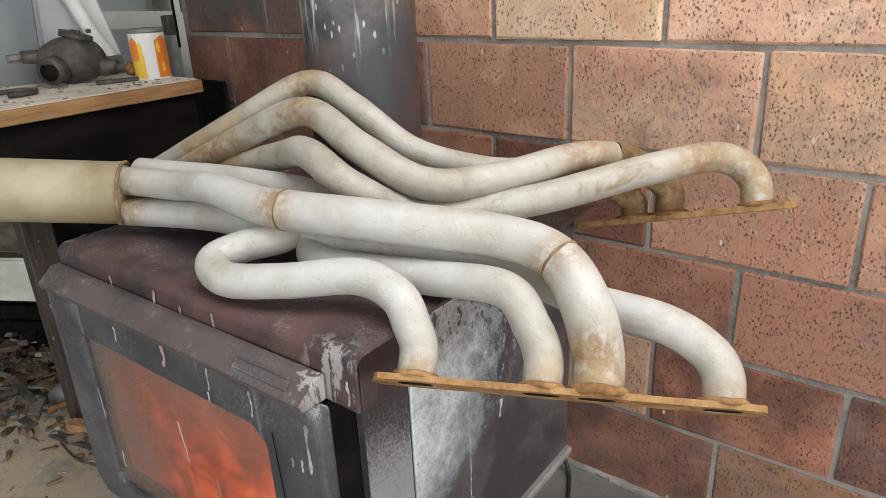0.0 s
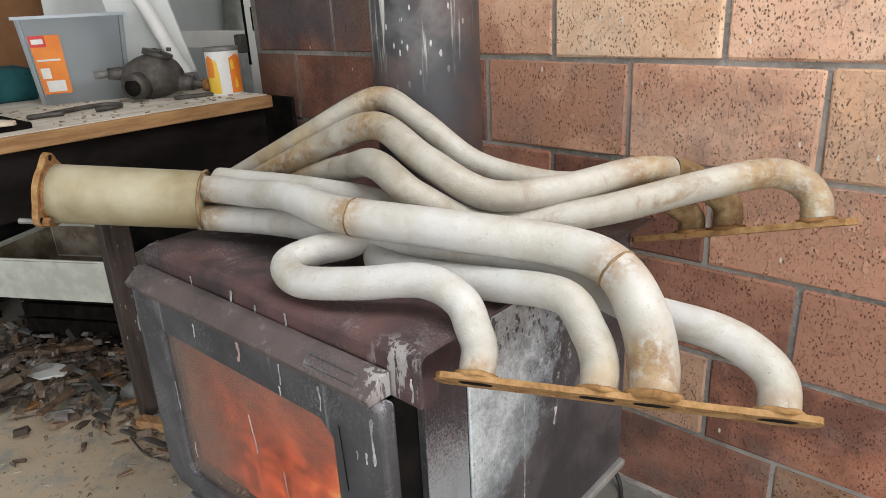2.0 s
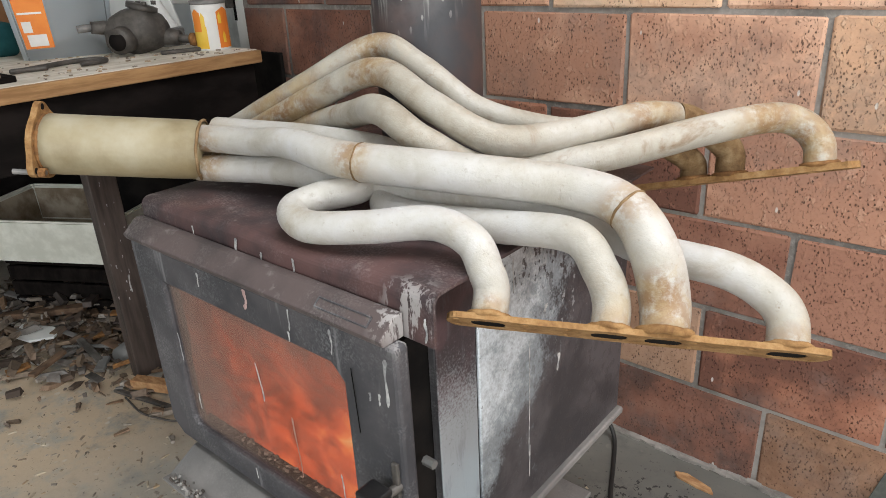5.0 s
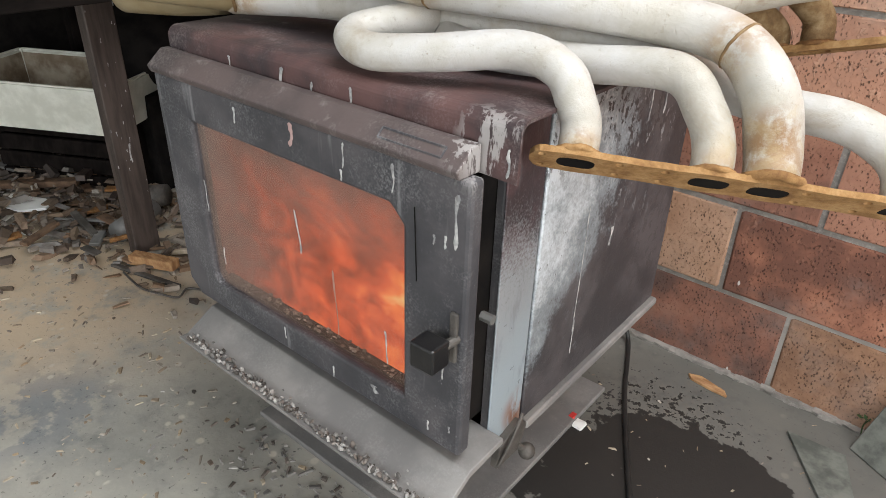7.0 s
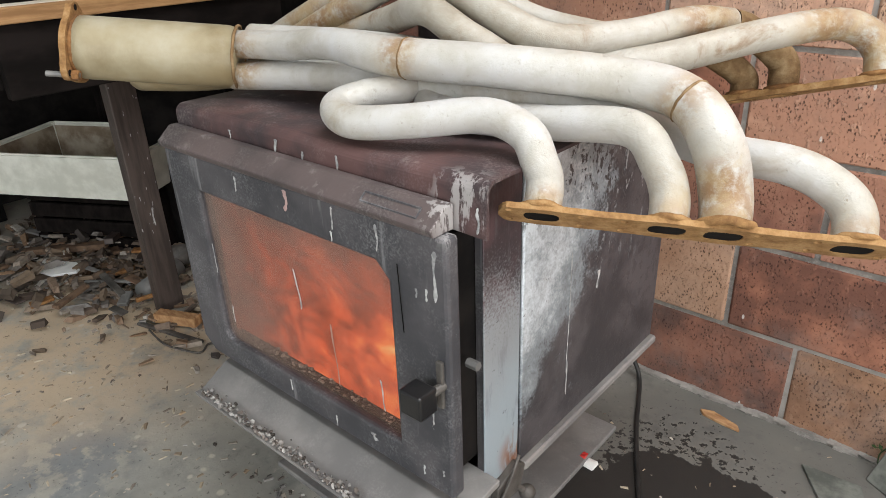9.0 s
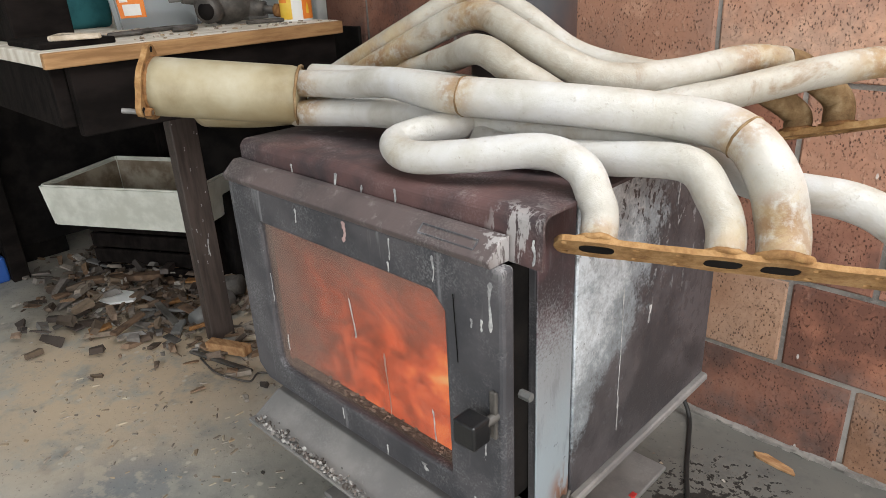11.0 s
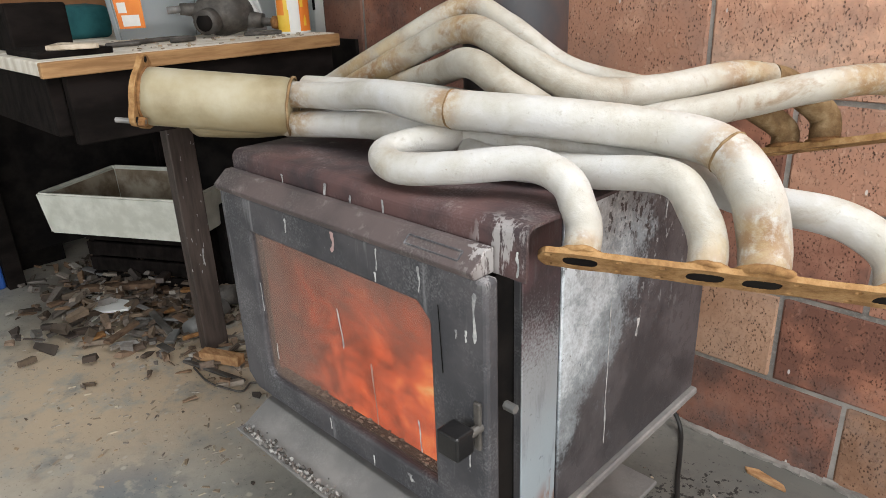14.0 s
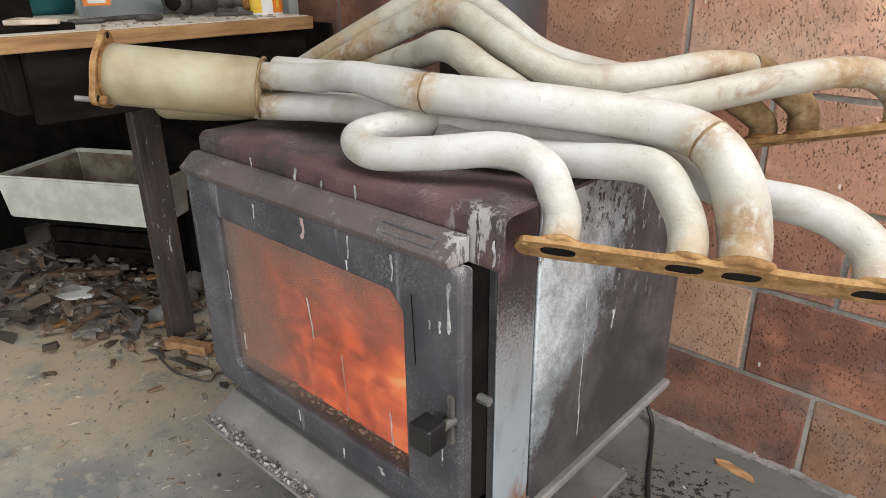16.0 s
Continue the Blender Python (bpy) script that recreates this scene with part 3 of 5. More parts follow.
bm = box(-3.4, -2.25, -2.75, -2.6, 0.0, ZC)
box(1.65, 2.2, -2.75, -2.6, 0.0, ZC, bm=bm)
box(-2.25, 1.65, -2.75, -2.6, 2.35, ZC, bm=bm)
tagged(finish("wall_south", bm, PLASTER), "grimy painted block wall", "wall", "", "structure")
bm = box(2.2, 2.35, -2.6, -2.25, 0, ZC)
box(2.2, 2.35, 0.75, 1.48, 0, ZC, bm=bm)
box(2.2, 2.35, -2.25, 0.75, 2.3, ZC, bm=bm)
tagged(finish("wall_east", bm, PLASTER), "grimy painted block wall with an open doorway", "wall", "", "structure")
bm = box(-3.55, -0.45, -2.75, 2.2, ZC, ZC + 0.1)
box(1.15, 2.35, -2.75, 2.2, ZC, ZC + 0.1, bm=bm)
box(-0.45, 1.15, 1.17, 2.2, ZC, ZC + 0.1, bm=bm)
box(-0.45, 1.15, -2.75, -0.13, ZC, ZC + 0.1, bm=bm)
tagged(finish("ceiling", bm, CEILING), "dull board ceiling with an open rooflight", "ceiling", "", "structure")
tagged(finish("ground", box(-40, 40, -40, 40, -0.3, -0.14), CONCRETE), "concrete yard outside the doorway", "ground", "", "structure")

# ---- wood stove ----
stove = thing("wood_stove", "black steel wood stove with paint drips, fire burning behind its glass", "stove")
SX0, SX1, SY0, SY1 = -1.035, -0.492, 0.47, 0.962

for x0, x1, y0, y1, z0, z1, nm, mt in (
        (SX0, SX0 + 0.012, SY0, SY1, 0.335, 0.79, "side_wall", STOVE),
        (SX1 - 0.012, SX1, SY0, SY1, 0.335, 0.79, "side_wall", STOVE),
        (SX0 + 0.012, SX1 - 0.012, SY1 - 0.012, SY1, 0.335, 0.79, "back_wall", STOVE),
        (SX0 + 0.012, SX1 - 0.012, SY0, SY1 - 0.012, 0.335, 0.347, "firebox_floor", DARK),
        # these front plates are black to hold the shade of the door gap
        (SX0 + 0.012, -0.985, 0.50, 0.515, 0.347, 0.78, "front_jamb", DARK),
        (-0.56, SX1 - 0.012, 0.50, 0.515, 0.347, 0.78, "front_jamb", DARK),
        (-0.985, -0.56, 0.50, 0.515, 0.70, 0.78, "front_lintel", DARK),
        (-0.985, -0.56, 0.50, 0.515, 0.347, 0.40, "front_sill", DARK)):
    part(nm, box(x0, x1, y0, y1, z0, z1, 0.001, 1), mt, stove)
part("side_strip", box(SX1, SX1 + 0.003, 0.468, 0.543, 0.335, 0.79, 0.001, 1), SIDE_FRONT, stove, "blue-grey primed side strip")
part("side_panel", box(SX1, SX1 + 0.006, 0.545, 0.962, 0.332, 0.79, 0.002, 1), SIDE, stove, "side panel with flaking white overspray")
part("bottom_rim", box(SX1 - 0.004, SX1 + 0.016, 0.545, 0.966, 0.318, 0.332, 0.003, 1), TRAY, stove, "pale worn bottom rim")

# lid: a sheet with a rolled front lip
lip = [(0.96, 0.797), (0.440, 0.797)]
for k in range(1, 7):
    a = math.pi / 2 * k / 6
    lip.append((0.440 - 0.014 * math.sin(a), 0.783 + 0.014 * math.cos(a)))
lip += [(0.426, 0.735), (0.430, 0.735), (0.430, 0.783)]
for k in range(5, -1, -1):
    a = math.pi / 2 * k / 6
    lip.append((0.440 - 0.010 * math.sin(a), 0.783 + 0.010 * math.cos(a)))
lip += [(0.96, 0.793)]
bm = prism(lip, "x", -1.04, -0.452)
bmesh.ops.subdivide_edges(bm, edges=[e for e in bm.edges if abs(e.verts[0].co.x - e.verts[1].co.x) > 0.3], cuts=14)
for v in bm.verts:
    v.co.z += 0.0022 * noise.noise(Vector((v.co.x * 7, v.co.y * 7, 0)))
    v.co.y += 0.002 * noise.noise(Vector((v.co.x * 9, 3, v.co.z * 6)))
lid = part("lid", bm, LID, stove, "rust-bloomed top plate with a rolled front lip")

# door
WX0, WX1, WZ0, WZ1 = -0.968, -0.572, 0.424, 0.682
outer = [(-1.046, 0.40), (-1.018, 0.378), (-0.482, 0.378), (-0.482, 0.738), (-1.046, 0.738)]
inner = [(WX0, WZ0 + 0.012), (WX0 + 0.012, WZ0), (WX1, WZ0), (WX1, WZ1 - 0.02), (WX1 - 0.02, WZ1), (WX0, WZ1)]


def ring_plate(outer, inner, y0, y1, bevel):
    """A plate with a hole, standing across y."""
    bm = bmesh.new()
    es = []
    for loop in (outer, inner):
        vs = [bm.verts.new((x, y0, z)) for x, z in loop]
        es += [bm.edges.new((vs[i], vs[(i + 1) % len(vs)])) for i in range(len(vs))]
    bmesh.ops.triangle_fill(bm, use_beauty=True, edges=es)
    ret = bmesh.ops.extrude_face_region(bm, geom=bm.faces[:])
    for v in ret["geom"]:
        if isinstance(v, bmesh.types.BMVert):
            v.co.y = y1
    bmesh.ops.recalc_face_normals(bm, faces=bm.faces[:])
    if bevel:
        sharp = [e for e in bm.edges if len(e.link_faces) == 2 and e.calc_face_angle(0) > 0.7]
        bmesh.ops.bevel(bm, geom=sharp, offset=bevel, segments=2, affect="EDGES", profile=0.5)
    return bm


door = part("door", ring_plate(outer, inner, 0.396, 0.418, 0.005), STOVE, stove, "heavy steel fire door")
glass = part("fire_glass", box(WX0 - 0.004, WX1 + 0.004, 0.4055, 0.4095, WZ0 - 0.004, WZ1 + 0.004), FIRE_GLASS, door, "smoke-filmed fire glass")
glass.visible_shadow = False
# unseen ring added behind the door to block firelight from its gap
part("gap_light_block", ring_plate([(-1.02, 0.388), (-0.505, 0.388), (-0.505, 0.725), (-1.02, 0.725)], [(-1.004, 0.402), (-0.545, 0.402), (-0.545, 0.705), (-1.004, 0.705)], 0.4185, 0.498, 0.0), DARK, door, "added black frame that keeps firelight out of the door gap")
hood = part("door_hood", prism([(0.389, 0.742), (0.387, 0.748), (0.411, 0.768), (0.424, 0.768), (0.424, 0.738), (0.392, 0.738)], "x", -1.043, -0.494, 0.0018), HOOD, door, "dusty sloping hood strip")
bm = bmesh.new()
u, v = Vector((0.03, 0, 0)), Vector((0, 0.03, 0.027)).normalized()
base = Vector((-0.605, 0.3955, 0.7555))
for a, b in (((0, 0), (0.085, 0)), ((0, 0.012), (0.085, 0.012)), ((0.085, 0), (0.085, 0.012)), ((0, 0), (0, 0.012))):
    p = base + Vector((1, 0, 0)) * a[0] + v * (a[1] - 0.002)
    q = base + Vector((1, 0, 0)) * b[0] + v * (b[1] - 0.002)
    bar(p, q, 0.0016, 0.0022, 0, bm)
part("embossed_frame", bm, STOVE, door)
# latch, block knob, bolt
part("latch_plate", box(-0.500, -0.490, 0.391, 0.397, 0.520, 0.585, 0.002), CAST, door, "scratched dark latch plate")
part("handle", jitter(box(-0.524, -0.491, 0.354, 0.384, 0.523, 0.557, 0.003), 0.0008), BLACK, door, "square black block handle")
part("handle_spindle", rod((-0.500, 0.368, 0.545), (-0.492, 0.40, 0.552), 0.006), CAST, door)
part("hinge_bolt", rod((-0.492, 0.440, 0.560), (-0.476, 0.440, 0.560), 0.006, 6), STEEL_DULL, stove, "bright hexagon bolt")
part("seam_mark", jitter(bar((-0.552, 0.3945, 0.60), (-0.552, 0.3945, 0.69), 0.001, 0.0008, 0), 0.003, 40), DARK, door)

# ash tray below the door
tray = part("ash_tray", prism([(0.338, 0.326), (0.335, 0.335), (0.350, 0.334), (0.40, 0.362), (0.47, 0.366), (0.47, 0.356), (0.402, 0.352), (0.350, 0.322)], "x", -1.0, -0.466, 0.0015), TRAY, stove, "ash-grey sloping tray with a turned-up lip")
rng = random.Random(5)
bm = bmesh.new()
for i in range(420):
    x = rng.uniform(-0.985, -0.47)
    y = 0.339 + abs(rng.gauss(0, 0.006))
    s = rng.uniform(0.0012, 0.0046)
    one = bmesh.new()
    bmesh.ops.create_icosphere(one, subdivisions=1, radius=s, matrix=Matrix.Translation((x, y, 0.337 + s * 0.4 + max(0, y - 0.345) * 0.5)) @ pose(0, 0, 0, rng.uniform(0, 180), rng.uniform(0, 180), 0) @ Matrix.Diagonal((rng.uniform(0.5, 1.6), rng.uniform(0.5, 1.4), rng.uniform(0.35, 0.8), 1)))
    join(bm, one)
tagged(finish("ash_crumbs", bm, ASHES), "grey ash and char crumbs along the tray lip", "ash", "", "stuff")

bm = bmesh.new()
for i in range(170):
    s = rng.uniform(0.0012, 0.0035)
    one = bmesh.new()
    bmesh.ops.create_icosphere(one, subdivisions=1, radius=s, matrix=Matrix.Translation((rng.uniform(-0.955, -0.58), rng.uniform(0.4115, 0.424), 0.424 + abs(rng.gauss(0, 0.003)))) @ Matrix.Diagonal((rng.uniform(0.7, 1.8), 1, rng.uniform(0.5, 0.9), 1)))
    join(bm, one)
box(-0.968, -0.572, 0.411, 0.426, 0.39, 0.426, bm=bm)
tagged(part("ash_bank", bm, ASHES, stove, "grey ash banked behind the glass"), kind="stuff")

# pedestal and floor plate
part("pedestal", box(-0.99, -0.715, 0.58, 0.94, 0.012, 0.335, 0.004), DARK, stove, "soot-black pedestal")
part("base_plate", box(-1.075, -0.572, 0.505, 1.05, 0.0, 0.012, 0.003, 1), TRAY, stove, "dusty floor plate")
# air lever with a ball end
part("lever_bracket", jitter(prism([(0.478, 0.295), (0.535, 0.29), (0.548, 0.33), (0.53, 0.345), (0.482, 0.33)], "x", -0.49, -0.478, 0.002), 0.0015), CAST, stove)
part("lever_rod", sweep(spline([(-0.476, 0.478, 0.30), (-0.472, 0.50, 0.335), (-0.474, 0.525, 0.365)], 6), 0.0025, 10), CAST, stove, "", True)
bm = bmesh.new()
bmesh.ops.create_uvsphere(bm, u_segments=16, v_segments=10, radius=0.0125, matrix=Matrix.Translation((-0.474, 0.548, 0.278)))
part("lever_knob", bm, CAST, stove, "dull ball knob", True)
part("knob_stem", rod((-0.482, 0.53, 0.30), (-0.475, 0.546, 0.281), 0.005), CAST, stove)

# fire inside
bm = bmesh.new()
bmesh.ops.create_grid(bm, x_segments=50, y_segments=26, size=0.5)
for v in bm.verts:
    x, z = -0.7745 + v.co.x * 0.452, 0.404 + (v.co.y + 0.5) * 0.298
    v.co = Vector((x, 0.434 + 0.006 * noise.noise(Vector((x * 9, z * 5, 1))) + 0.006 * noise.noise(Vector((x * 22, z * 9, 4))), z))
part("flame_sheet", bm, FLAME, stove, "orange flames", True)
for p, q, r in (((-0.94, 0.56, 0.40), (-0.60, 0.53, 0.43), 0.032), ((-0.90, 0.60, 0.46), (-0.62, 0.55, 0.49), 0.03), ((-0.70, 0.50, 0.39), (-0.58, 0.58, 0.52), 0.024)):
    path = spline([p, Vector(p).lerp(Vector(q), 0.5) + Vector((0, 0, 0.008)), q], 8)
    part("burning_log", jitter(sweep(path, r, 14), 0.008, 30), CHAR, stove, "glowing split log", True)
bm = bmesh.new()
for i in range(60):
    one = bmesh.new()
    s = rng.uniform(0.006, 0.016)
    bmesh.ops.create_icosphere(one, subdivisions=1, radius=s, matrix=Matrix.Translation((rng.triangular(-0.93, -0.58, -0.6), rng.uniform(0.49, 0.58), 0.352 + rng.uniform(0, 0.05))))
    join(bm, jitter(one, 0.004, 60))
tagged(part("ember_bed", bm, EMBER, stove, "glowing embers"), kind="stuff")

# paint drips that ran down the stove
def drip(parent, place, down, normal, length, width, material=WHITE_DRIP, tail=0.35):
    """A run of paint: a thin raised tongue with a fat bead at its foot."""
    width *= 0.7
    down, normal = Vector(down).normalized(), Vector(normal).normalized()
    side = normal.cross(down)
    c = Vector(place)
    bm = bmesh.new()
    rows = 14
    prev = None
    for i in range(rows + 1):
        s = i / rows
        k_ = 0.6 * (1 - s) ** 2 + 0.42 + 0.32 * math.exp(-((s - 0.86) / 0.12) ** 2)
        w = width * 0.5 * k_ * (1 + 0.75 * noise.noise(c * 83 + Vector((0, 0, s * 7))))
        if i in (0, rows):
            w *= 0.3
        o = side * (width * 0.6 * noise.noise(c * 40 + Vector((s * 2, 5, 0))))
        row = [bm.verts.new(c + down * length * s + o + side * w * k + normal * (0.0011 if k == 0 else 0.0002)) for k in (-1, 0, 1)]
        if prev:
            for a in range(2):
                bm.faces.new((prev[a], prev[a + 1], row[a + 1], row[a]))
        prev = row
    bmesh.ops.recalc_face_normals(bm, faces=bm.faces[:])
    return part("paint_drip", bm, material, parent, "", True)


D, NF = (0, 0, -1), (0, -1, 0)
for x, z, l, w in ((-0.487 - 0.012, 0.722, 0.062, 0.009), (-0.527, 0.668, 0.012, 0.006), (-0.512, 0.672, 0.016, 0.006), (-0.585, 0.73, 0.034, 0.007), (-0.66, 0.733, 0.03, 0.0055), (-0.86, 0.728, 0.022, 0.007), (-0.665, 0.70, 0.014, 0.006), (-0.93, 0.50, 0.03, 0.0055), (-0.70, 0.402, 0.02, 0.006), (-0.53, 0.41, 0.016, 0.006), (-0.51, 0.515, 0.03, 0.006), (-0.62, 0.412, 0.012, 0.018), (-0.497, 0.42, 0.01, 0.0055), (-0.80, 0.418, 0.02, 0.006), (-0.955, 0.60, 0.05, 0.005)):
    drip(door, (x, 0.3955, z), D, NF, l, w)
drip(door, (-0.75, 0.3955, 0.734), D, NF, 0.03, 0.013, PINK_DRIP)
drip(door, (-0.768, 0.4050, 0.612), (0.12, 0, -1), NF, 0.062, 0.007)
drip(door, (-0.61, 0.4050, 0.50), (0.08, 0, -1), NF, 0.05, 0.005)
drip(door, (-0.70, 0.4050, 0.55), (0.05, 0, -1), NF, 0.10, 0.005, plain("thin_grey_smear", (0.24, 0.14, 0.11), (0.33, 0.2, 0.16), 0.5))
for x, z, l, w in ((-0.795, 0.785, 0.034, 0.010), (-0.675, 0.785, 0.03, 0.009), (-0.512, 0.765, 0.03, 0.006), (-0.462, 0.77, 0.03, 0.007), (-0.90, 0.78, 0.014, 0.006), (-0.742, 0.778, 0.022, 0.008)):
    drip(lid, (x, 0.4245, z), D, NF, l, w)
for y, z, l, w in ((0.62, 0.76, 0.05, 0.005), (0.66, 0.62, 0.2, 0.0035), (0.60, 0.755, 0.06, 0.01), (0.74, 0.56, 0.03, 0.012), (0.70, 0.66, 0.012, 0.014), (0.80, 0.75, 0.05, 0.008), (0.85, 0.74, 0.04, 0.01), (0.662, 0.44, 0.06, 0.005)):
    drip(stove, (SX1 + 0.0065, y, z), D, (1, 0, 0), l, w)

# ---- flue ----
FX, FY, FR = -0.803, 0.843, 0.088
flue = thing("stove_flue", "black steel flue pipe spattered with white paint", "flue pipe")
path = [Vector((FX, FY, 0.797 + 0.05 * i)) for i in range(39)]
part("pipe", sweep(path, FR, 40, False), FLUE, flue, "", True)
part("collar", sweep([Vector((FX, FY, z)) for z in (0.797, 0.80, 0.818, 0.82)], lambda s: FR + 0.006, 40, False), STOVE, flue, "", True)

# ---- exhaust headers ----
FL, FRT = Vector((-0.452, 0.445, 0.775)), Vector((-0.118, 0.639, 0.748))
FD = (FRT - FL).normalized()
FW = Vector((-0.408, 0.635, -0.656)).normalized()
FN = FD.cross(FW)
FN = FN if FN.z > 0 else -FN
FW = FN.cross(FD)
FW = FW if FW.y > 0 else -FW


def flange(parent, a, along, across, up, length, holes, bolts, width=0.050, thick=0.0065):
    """A scalloped port flange with oval ports cut through it."""
    bm = bmesh.new()
    n = 90

    def at(s, w, h):
        return a + along * s + across * w + up * h

    def half(s):
        k = 0.86
        for h in holes:
            k = max(k, 0.86 + 0.14 * math.exp(-((s - h) / 0.028) ** 2))
        for b in bolts:
            k = max(k, 0.86 + 0.06 * math.exp(-((s - b) / 0.012) ** 2))
        e = min(s, length - s)
        return k * (1 if e > 0.012 else math.sqrt(max(0.05, 1 - ((0.012 - e) / 0.012) ** 2)))
    loop = [(length * i / n, width / 2 - width / 2 * half(length * i / n)) for i in range(n + 1)]
    loop += [(length * i / n, width / 2 + width / 2 * half(length * i / n)) for i in range(n, -1, -1)]
    es = []
    vs = [bm.verts.new(at(s, w, 0)) for s, w in loop]
    es += [bm.edges.new((vs[i], vs[(i + 1) % len(vs)])) for i in range(len(vs))]
    for h in holes:
        ring = [bm.verts.new(at(h + 0.0185 * math.copysign(abs(math.cos(t)) ** 0.6, math.cos(t)), width / 2 + 0.0135 * math.copysign(abs(math.sin(t)) ** 0.6, math.sin(t)), 0)) for t in (2 * math.pi * k / 24 for k in range(24))]
        es += [bm.edges.new((ring[i], ring[(i + 1) % 24])) for i in range(24)]
    for b, w in [(b, w) for b in bolts for w in (0.011, width - 0.011)]:
        ring = [bm.verts.new(at(b + 0.004 * math.cos(t), w, 0) + across * 0.004 * math.sin(t)) for t in (2 * math.pi * k / 10 for k in range(10))]
        es += [bm.edges.new((ring[i], ring[(i + 1) % 10])) for i in range(10)]
    bmesh.ops.triangle_fill(bm, use_beauty=True, edges=es)
    ret = bmesh.ops.extrude_face_region(bm, geom=bm.faces[:])
    for g in ret["geom"]:
        if isinstance(g, bmesh.types.BMVert):
            g.co -= up * thick
    bmesh.ops.recalc_face_normals(bm, faces=bm.faces[:])
    return part("port_flange", bm, RUST, parent, "rusty orange port flange")


def weld(parent, c, axis, r, fat=0.0035, material=RUST):
    """An uneven bead of weld round a tube."""
    axis = Vector(axis).normalized()
    u = axis.orthogonal().normalized()
    v = axis.cross(u)
    c = Vector(c)
    pts = [c + (u * math.cos(t) + v * math.sin(t)) * r + axis * 0.0012 * noise.noise(Vector((t * 3, c.x * 9, 0))) for t in (2 * math.pi * k / 44 for k in range(45))]
    return part("weld_bead", jitter(sweep(pts, fat, 8, False), 0.0008, 90), material, parent, "rusty weld bead", True)


def tube(parent, points, r, name="primary_tube", n=12, label="", material=None, cap=False):
    path = spline(points, n)
    bm = sweep(path, r, 26, cap)
    return part(name, jitter(bm, 0.0006, 14), material or TUBE, parent, label, True)


front = thing("exhaust_header", "white-coated four-tube exhaust header with rusty flange on the stove", "exhaust header", "exhaust headers on the stove")
LEN = (FRT - FL).length
HOLES = [0.116 * LEN, 0.442 * LEN, 0.583 * LEN, 0.894 * LEN]
flange(front, FL, FD, FW, FN, LEN, HOLES, [0.03 * LEN, 0.22 * LEN, 0.33 * LEN, 0.66 * LEN, 0.80 * LEN, 0.97 * LEN])
PORT = [FL + FD * h + FW * 0.021 for h in HOLES]
A = spline([(-1.010, 0.520, 0.872), (-0.890, 0.533, 0.878), (-0.788, 0.529, 0.889), (-0.676, 0.528, 0.883), (-0.525, 0.568, 0.879), (-0.409, 0.618, 0.868), (-0.341, 0.622, 0.856), (-0.296, 0.601, 0.823), PORT[2] + FN * 0.036, PORT[2] - FN * 0.002], 12)
part("primary_tube", jitter(sweep(A[:39], lambda s: 0.0205 + 0.0035 * min(1, max(0, s - 0.55) / 0.4), 26, False), 0.0006, 14), TUBE, front, "", True)
part("primary_tube", jitter(sweep(A[38:74], 0.0248, 26, False), 0.0005, 14), TUBE, front, "fatter white middle tube", True)
part("primary_tube", jitter(sweep(A[73:], lambda s: 0.0248 + 0.002 * math.sin(math.pi * s), 26, False), 0.0005, 14), TUBE, front, "downturned white tube end", True)
weld(front, A[38], A[39] - A[37], 0.0240, 0.0016, RUST_BROWN)
weld(front, A[73], A[74] - A[72], 0.0242, 0.0018, RUST_BROWN)
tube(front, [(-1.005, 0.513, 0.826), (-0.837, 0.548, 0.837), (-0.646, 0.570, 0.841), (-0.441, 0.633, 0.829), (-0.330, 0.660, 0.796), (-0.238, 0.657, 0.794), (-0.192, 0.655, 0.779), PORT[3] + FN * 0.03, PORT[3] - FN * 0.002], 0.0205)
tube(front, [PORT[0] - FN * 0.002, PORT[0] + FN * 0.03, (-0.440, 0.502, 0.800), (-0.464, 0.508, 0.828), (-0.516, 0.503, 0.839), (-0.593, 0.468, 0.829), (-0.666, 0.446, 0.822), (-0.708, 0.460, 0.830), (-0.701, 0.499, 0.837), (-0.672, 0.539, 0.843), (-0.701, 0.586, 0.842), (-0.82, 0.582, 0.835), (-1.002, 0.547, 0.830)], 0.0200)
tube(front, [PORT[1] - FN * 0.002, PORT[1] + FN * 0.03, (-0.338, 0.568, 0.800), (-0.376, 0.577, 0.829), (-0.467, 0.572, 0.822), (-0.545, 0.553, 0.820), (-0.607, 0.545, 0.820), (-0.642, 0.556, 0.824), (-0.649, 0.592, 0.840), (-0.697, 0.627, 0.865), (-0.82, 0.601, 0.876), (-1.003, 0.554, 0.878)], 0.0200)
for k, r in ((0, 0.021), (1, 0.021), (2, 0.0265), (3, 0.0215)):
    weld(front, PORT[k] + FN * 0.001, FN, r, 0.0035 if k != 2 else 0.005)
COL0, COL1 = Vector((-1.000, 0.522, 0.853)), Vector((-1.165, 0.362, 0.878))
CDIR = (COL1 - COL0).normalized()
path = [COL0 + (COL1 - COL0) * s for s in (0, 0.02, 0.06, 0.12, 0.2, 0.3, 0.5, 0.7, 0.9, 1.0)]
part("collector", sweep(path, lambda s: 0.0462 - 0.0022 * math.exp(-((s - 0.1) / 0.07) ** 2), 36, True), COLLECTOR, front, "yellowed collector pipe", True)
weld(front, COL0, CDIR, 0.0458, 0.0024, RUST_BROWN)
u = CDIR.cross(Vector((0, 0, 1))).normalized()
w = u.cross(CDIR)
ear = []
for k in range(48):
    t = 2 * math.pi * k / 48
    r = 0.052 + 0.013 * max(0, math.cos(3 * (t - math.pi / 2))) ** 2
    ear.append((r * math.cos(t), r * math.sin(t)))
bm = bmesh.new()
